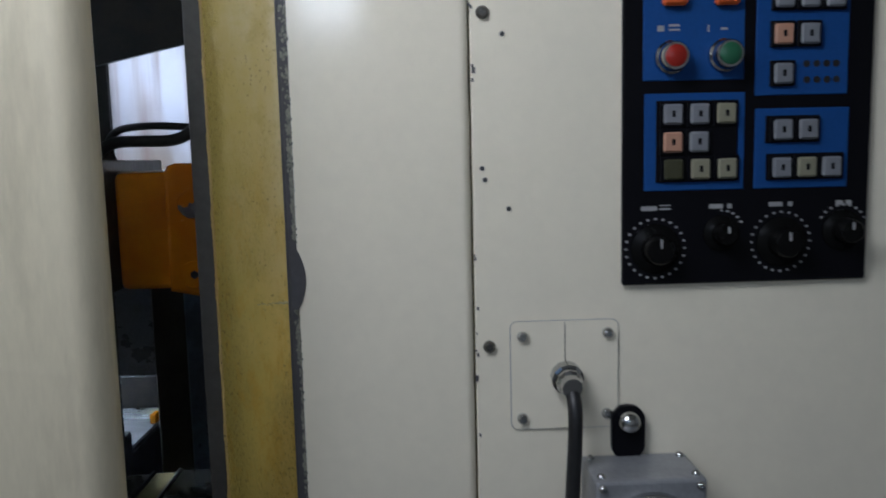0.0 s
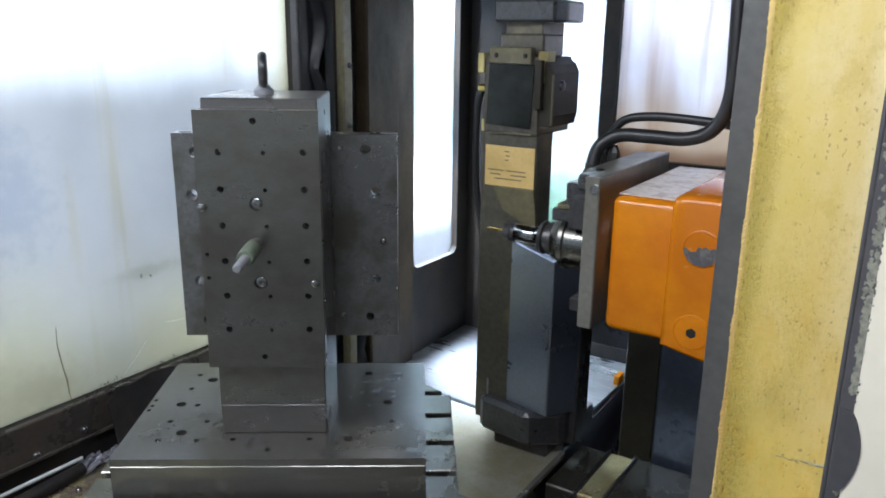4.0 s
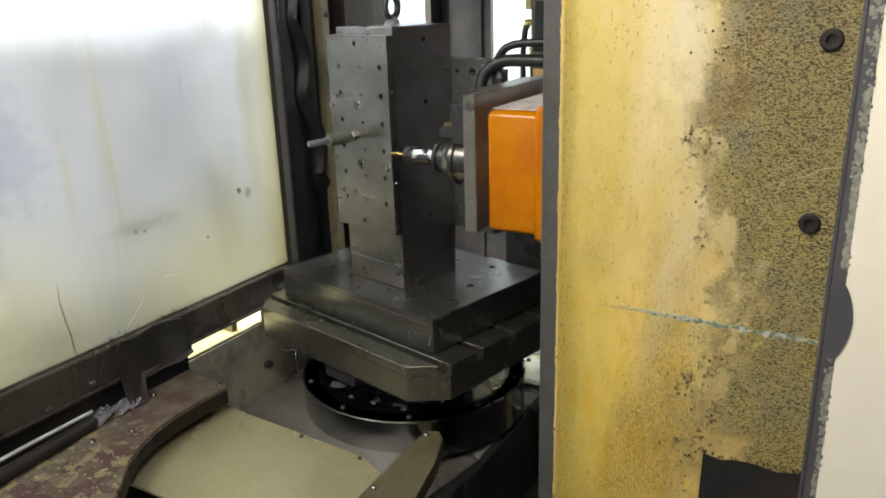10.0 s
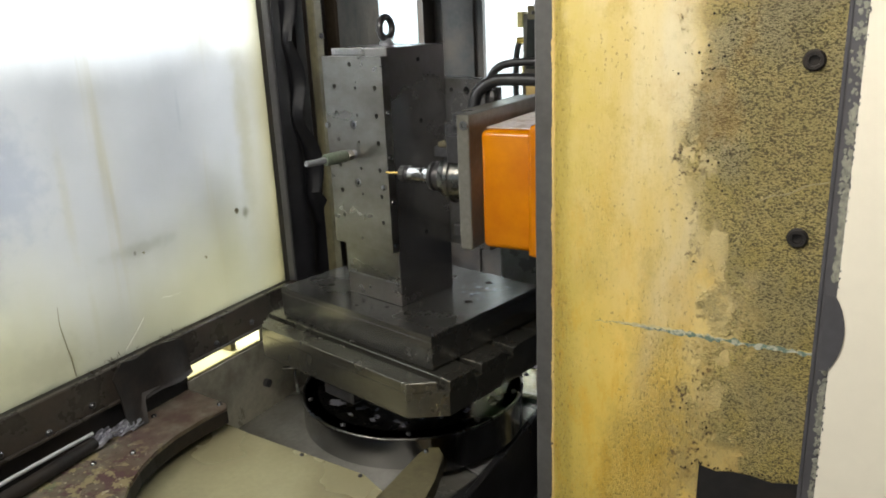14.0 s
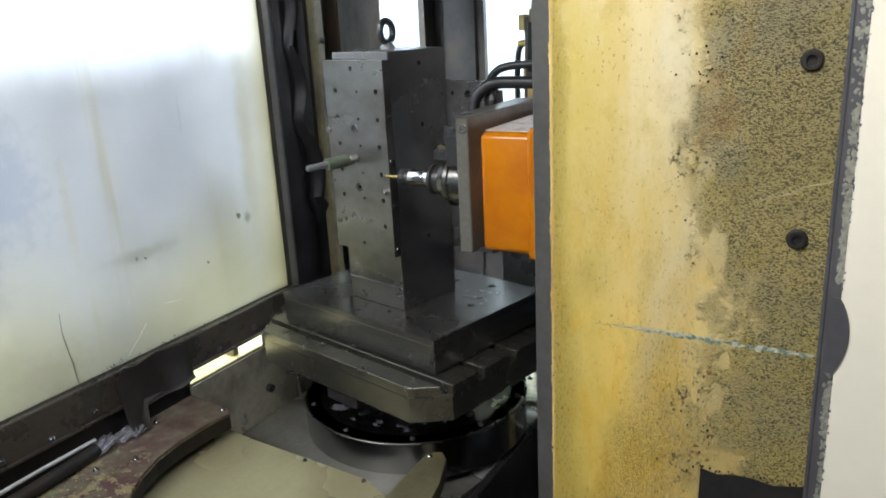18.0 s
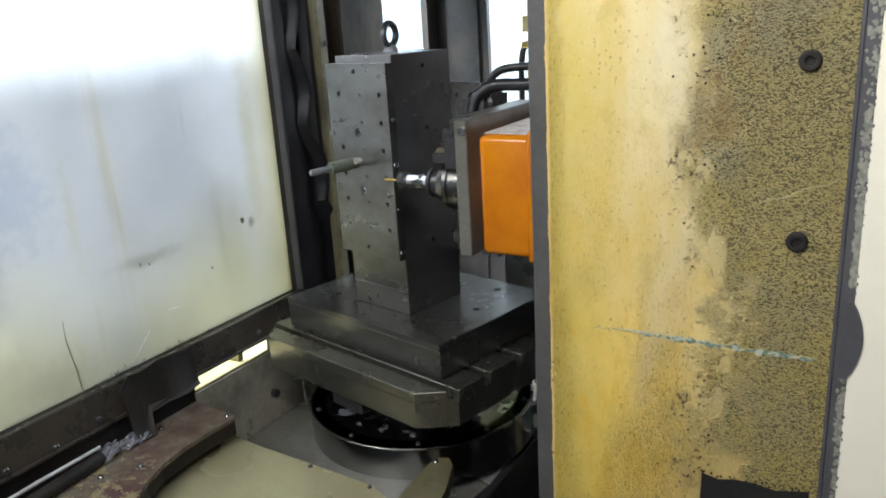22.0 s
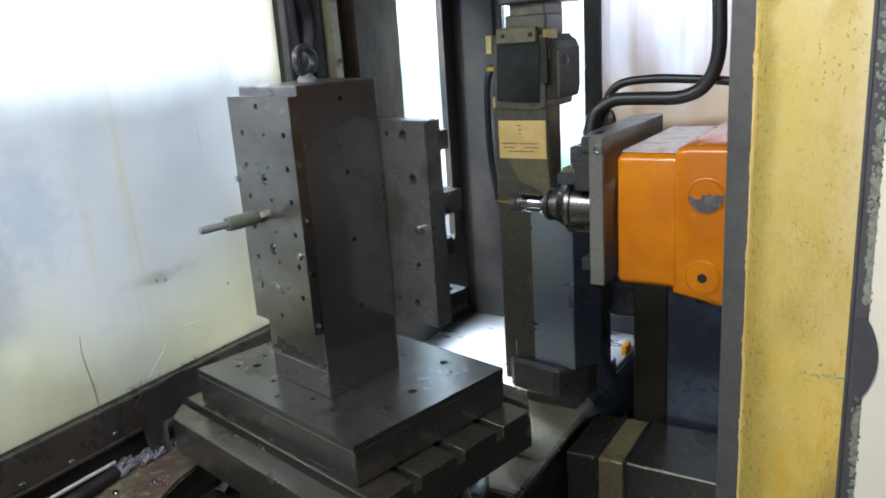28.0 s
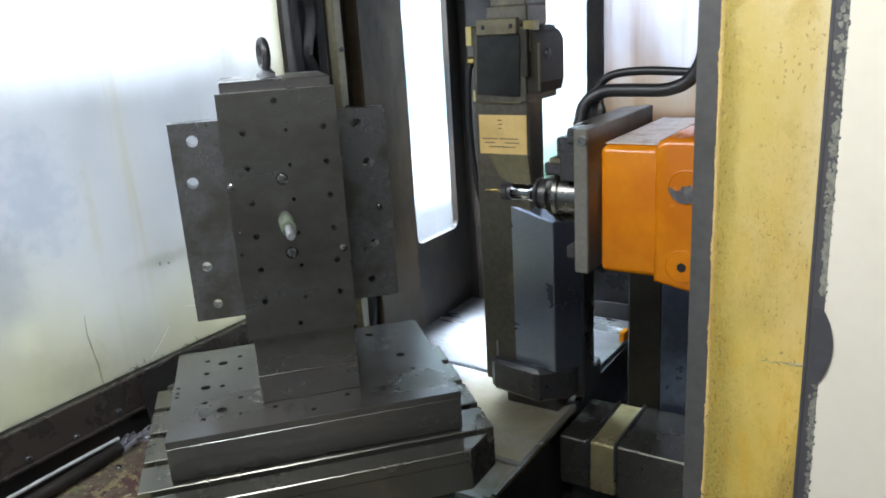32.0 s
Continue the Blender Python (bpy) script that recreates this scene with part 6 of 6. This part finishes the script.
for u, v, m, lab in ((1195, 97, REDLAMP, "red push button"), (1290, 95, GREENLAMP, "green push button")):
    b = wpart("push_button", bm_lathe((U(u, v) - 0.006, -0.0155, V(v) - 0.004), (U(u, v) - 0.006, -1, V(v) - 0.004), [(0, 0.0185), (0.006, 0.0185), (0.008, 0.0165), (0.018, 0.016), (0.020, 0.0145), (0.020, 0.012)], 28), CHROME, panel, lab, True)
    part("button_cap", bm_lathe((U(u, v) - 0.006, -0.032, V(v) - 0.004), (U(u, v) - 0.006, -1, V(v) - 0.004), [(0, 0.0125), (0.005, 0.0122), (0.007, 0.009)], 24), m, b, "", True)
for u0, v0, u1, v1 in [(1163, 48, 1175, 58), (1183, 46, 1203, 50), (1183, 54, 1203, 57), (1252, 48, 1255, 60), (1276, 53, 1288, 57), (1132, 364, 1160, 372), (1164, 362, 1184, 364), (1164, 368, 1184, 371), (1252, 363, 1276, 371), (1284, 363, 1292, 371), (1358, 362, 1382, 370), (1392, 362, 1400, 370), (1478, 362, 1490, 370), (1496, 362, 1506, 370)]:
    field(u0, v0, u1, v1, -0.0139, 0.0019 if v0 < 300 else 0.0006, PRINT, "print_bar", panel, 0)
for u, v, r, ticks in [(1156, 441, 0.029, 24), (1272, 416, 0.021, 5), (1378, 434, 0.029, 24), (1488, 416, 0.024, 9)]:
    c = Vector((U(u, v), -0.014, V(v)))
    dial = wpart("dial_knob", bm_lathe(c, c + Vector((0, -1, 0)), [(0, r), (0.003, r), (0.004, r * 0.92), (0.006, r * 0.62), (0.022, r * 0.56), (0.024, r * 0.5)], 36), KNOB, panel, "", True)
    for k in range(ticks):
        a = 2 * math.pi * k / 24 + (0 if ticks == 24 else 0.5)
        t = Vector((c.x + (r + 0.0055) * math.cos(a), -0.0145, c.z + (r + 0.0055) * math.sin(a)))
        part("tick", bm_box(t.x - 0.0016, -0.0146, t.z - 0.0011, t.x + 0.0016, -0.0140, t.z + 0.0011), PRINT, dial)
    part("pointer", bm_box(c.x - 0.0012, -0.0388, c.z + r * 0.1, c.x + 0.0012, -0.0378, c.z + r * 0.45), PRINT, dial)

# ---- tool arm post on the saddle ----
post = wthing("tool_arm_post", (-0.52, 0.70, FLOOR), "dark oily steel post with a boxed head and an ochre label", "machine post")
wpart("shaft", bm_box(-0.597, 0.665, 0.74, -0.478, 0.73, 1.34, 0.003), SMUDGED, post)
box = wpart("box", bm_box(-0.592, 0.660, 1.335, -0.479, 0.80, 1.475, 0.004, 2), SMUDGED, post)
part("front_cover", bm_plate([(-0.583, 1.352), (-0.492, 1.348), (-0.487, 1.462), (-0.578, 1.470)], [], lambda u, v: (u, 0.6555, v), 0.004, (0, 1, 0)), COVER_BLACK, box)
part("cover_lip", bm_box(-0.575, 0.648, 1.462, -0.490, 0.664, 1.492, 0.002), OLIVE, box, "olive grey lip plate with two screws")
for x in (-0.561, -0.502):
    part("lip_screw", bm_screw((x, 0.648, 1.477), (0, -1, 0), 0.0045, 10), DARK_STEEL, box, "", True)
part("side_plate", bm_box(-0.484, 0.650, 1.385, -0.470, 0.662, 1.470, 0.001), OLIVE_DARK, box)
part("side_housing", bm_plate([(-0.4795, 1.352), (-0.458, 1.352), (-0.453, 1.372), (-0.453, 1.448), (-0.460, 1.462), (-0.4795, 1.475)], [], lambda u, v: (u, 0.666, v), 0.11, (0, 1, 0)), OLIVE_DARK, box)
part("worn_edge", bm_box(-0.5945, 0.6590, 1.338, -0.589, 0.6640, 1.36, 0.001), WORN_YELLOW, box)
part("worn_edge", bm_box(-0.575, 0.6586, 1.334, -0.49, 0.6625, 1.3385, 0.001), OLIVE, box)
part("worn_edge", bm_box(-0.4560, 0.6645, 1.355, -0.4525, 0.670, 1.445, 0.001), OLIVE, box)
part("side_knob", bm_lathe((-0.453, 0.70, 1.425), (0, 0.70, 1.425), [(0, 0.010), (0.004, 0.009), (0.006, 0.005)], 14), DARK_STEEL, box, "", True)
part("ear", bm_prism([(-0.605, 0.66), (-0.590, 0.655), (-0.590, 0.69), (-0.605, 0.69)], 1.445, 1.480), WORN_YELLOW, box)
part("ear", bm_prism([(-0.479, 0.655), (-0.468, 0.67), (-0.468, 0.70), (-0.479, 0.70)], 1.43, 1.485), WORN_YELLOW, box)
wpart("neck", bm_box(-0.568, 0.675, 1.475, -0.480, 0.76, 1.515, 0.003), SMUDGED, post)
wpart("cap", bm_prism([(-0.572, 0.655), (-0.455, 0.662), (-0.447, 0.70), (-0.455, 0.79), (-0.572, 0.79)], 1.535, 1.573, 0.004), DARK_STEEL, post)
wpart("cap_web", bm_box(-0.560, 0.68, 1.51, -0.485, 0.77, 1.54, 0.002), SMUDGED, post)
wpart("lifting_cable", bm_tube([(-0.508, 0.70, 1.57), (-0.506, 0.70, 1.75), (-0.503, 0.70, 2.12)], 0.008, 10), RUBBER, post, "", True)
label = wpart("label_card", bm_box(-0.586, 0.6625, 1.2355, -0.482, 0.6645, 1.312, 0.0003), LABEL, post, "ochre paper label with faint print")
for k, (x0, x1, z) in enumerate([(-0.545, -0.535, 1.302), (-0.542, -0.534, 1.294), (-0.543, -0.536, 1.286), (-0.580, -0.545, 1.266), (-0.54, -0.500, 1.266), (-0.575, -0.552, 1.258), (-0.530, -0.498, 1.258), (-0.565, -0.508, 1.250)]):
    part("print_bar", bm_box(x0, 0.6619, z - 0.001, x1, 0.6625, z + 0.001), OLIVE, label)
bm = bmesh.new()
cs = [(-0.537, 0.668, 1.135), (-0.424, 0.644, 1.111), (-0.388, 0.700, 1.118), (-0.486, 0.728, 1.150)]
lo = [bm.verts.new((x, y, 0.795)) for x, y, z in cs]
hi = [bm.verts.new(c) for c in cs]
bm.faces.new(hi)
bm.faces.new(lo[::-1])
for i in range(4):
    bm.faces.new((lo[i], lo[(i + 1) % 4], hi[(i + 1) % 4], hi[i]))
bmesh.ops.bevel(bm, geom=list(bm.edges), offset=0.002, segments=1, affect="EDGES")
wpart("prism", bm, PRISM, post, "steel prism with a slanted top, the sky's blue sheen in its colour")
wpart("gusset", bm_plate([(-0.565, 1.236), (-0.540, 1.192), (-0.470, 1.158), (-0.478, 1.236)], [], lambda u, v: (u, 0.655, v), 0.010, (0, 1, 0)), OLIVE, post)
foot = [(-0.592, 0.70), (-0.575, 0.648), (-0.46, 0.628), (-0.40, 0.672), (-0.395, 0.74), (-0.592, 0.74)]
wpart("foot", bm_prism(foot, 0.725, 0.797, 0.008), DARK_STEEL, post)
wpart("foot_wedge", bm_prism([(-0.60, 0.69), (-0.566, 0.662), (-0.556, 0.70), (-0.585, 0.73)], 0.745, 0.835, 0.003), GREYCAST, post)
wpart("foot_stub", bm_box(-0.55, 0.665, FLOOR + 0.012, -0.43, 0.73, 0.73, 0.004), DARK_STEEL, post)
wpart("side_hose", bm_tube([(-0.605, 0.70, 1.415), (-0.618, 0.69, 1.40), (-0.624, 0.69, 1.33), (-0.620, 0.69, 1.22), (-0.600, 0.69, 1.12), (-0.575, 0.70, 1.07)], 0.007, 10), RUBBER, post, "", True)
wpart("hose_fitting", bm_box(-0.618, 0.68, 1.408, -0.592, 0.70, 1.422, 0.003), BRASS, post)
block = wpart("rear_block", bm_box(-0.452, 0.765, FLOOR + 0.012, -0.396, 0.826, 0.756, 0.003), DARK_STEEL, post)
part("block_cover", bm_box(-0.450, 0.767, 0.7562, -0.398, 0.824, 0.7595, 0.001), TINPLATE, block)
wpart("rear_bar", bm_box(-0.42, 0.70, 0.72, -0.385, 0.76, 1.12, 0.003), DARK_STEEL, post)

# ---- sliding door in front ----
door = wthing("sliding_door", (-0.7, -0.22, 0.83), "beige enamelled sliding door with a dirty rounded edge", "door")
wpart("leaf", bm_box(-1.2, -0.245, 0.83, -0.005, -0.195, 2.1, 0.022, 5), DOOR_BEIGE, door, "", True)

# ---- things outside the rear windows ----
bench = wthing("work_bench", (-2.2, 1.2, 0.0), "pale workbench standing outside the narrow window", "bench")
wpart("top", bm_box(-2.6, 0.7, 0.80, -1.8, 2.2, 0.86, 0.006), PLASTER, bench)
for x in (-2.52, -1.88):
    for y in (0.78, 2.12):
        wpart("leg", bm_box(x - 0.03, y - 0.03, 0.0, x + 0.03, y + 0.03, 0.80, 0.004), BLUEGREY, bench)


def motions():
    def table_rows(dy=0.0):
        # seconds, share of the way inward, angle
        return [(0, 0, ANG_FRONT), (3.6, 0, ANG_FRONT), (4.1, 0, 30), (4.6, 0, 7), (5.1, 0, ANG_WORK), (5.95, 0, ANG_WORK), (6.5, 0.215, ANG_WORK), (7.0, 0.504, ANG_WORK), (7.5, 0.782, ANG_WORK),
                (8.0, 0.98, ANG_WORK), (8.2, 1, ANG_WORK), (25.6, 1, ANG_WORK), (26.1, 0.93, ANG_WORK), (26.6, 0.77, ANG_WORK), (27.1, 0.60, ANG_WORK), (27.5, 0.48, ANG_WORK), (28.0, 0.23, ANG_WORK), (28.4, 0, ANG_WORK),
                (29.65, 0, ANG_WORK), (29.9, 0, 0), (30.2, 0, 21), (30.45, 0, 41), (30.6, 0, ANG_FRONT), (32, 0, ANG_FRONT)]

    for ob in (pallet, base_plate, tombstone):
        z = ob.location.z
        walk(ob, [(t, pose(TABLE_X + k * TABLE_DRIFT, TABLE_NEAR + k * (TABLE_FAR - TABLE_NEAR), z, 0, 0, a)) for t, k, a in table_rows()])
    for ob in (carriage, post):
        x, y, z = BASE[ob.name]
        walk(ob, [(t, pose(x + k * TABLE_DRIFT, y + k * (TABLE_FAR - TABLE_NEAR), z)) for t, k, a in table_rows()])
    for ob in (head, guard, column):
        x, y, z = BASE[ob.name]
        walk(ob, [(t, pose(x - k * HEAD_SHIFT, y, z)) for t, k in ((0, 0), (8.1, 0), (8.5, 0.41), (8.75, 0.78), (9.0, 0.96), (10.0, 0.962), (14.5, 0.977), (20.0, 1.015), (23.5, 1.06), (23.75, 1.02), (24.0, 0.86), (24.25, 0.57), (24.5, 0.25), (24.75, 0.10), (25.0, 0.03), (25.4, 0), (32, 0))])
    x, y, z = BASE["sliding_door"]
    walk(door, [(t, pose(x - d, y, z)) for t, d in ((0, 0), (0.25, 0.025), (0.5, 0.11), (1.0, 0.5), (1.5, 0.9), (2.0, 1.0), (32, 1.0))])


motions()
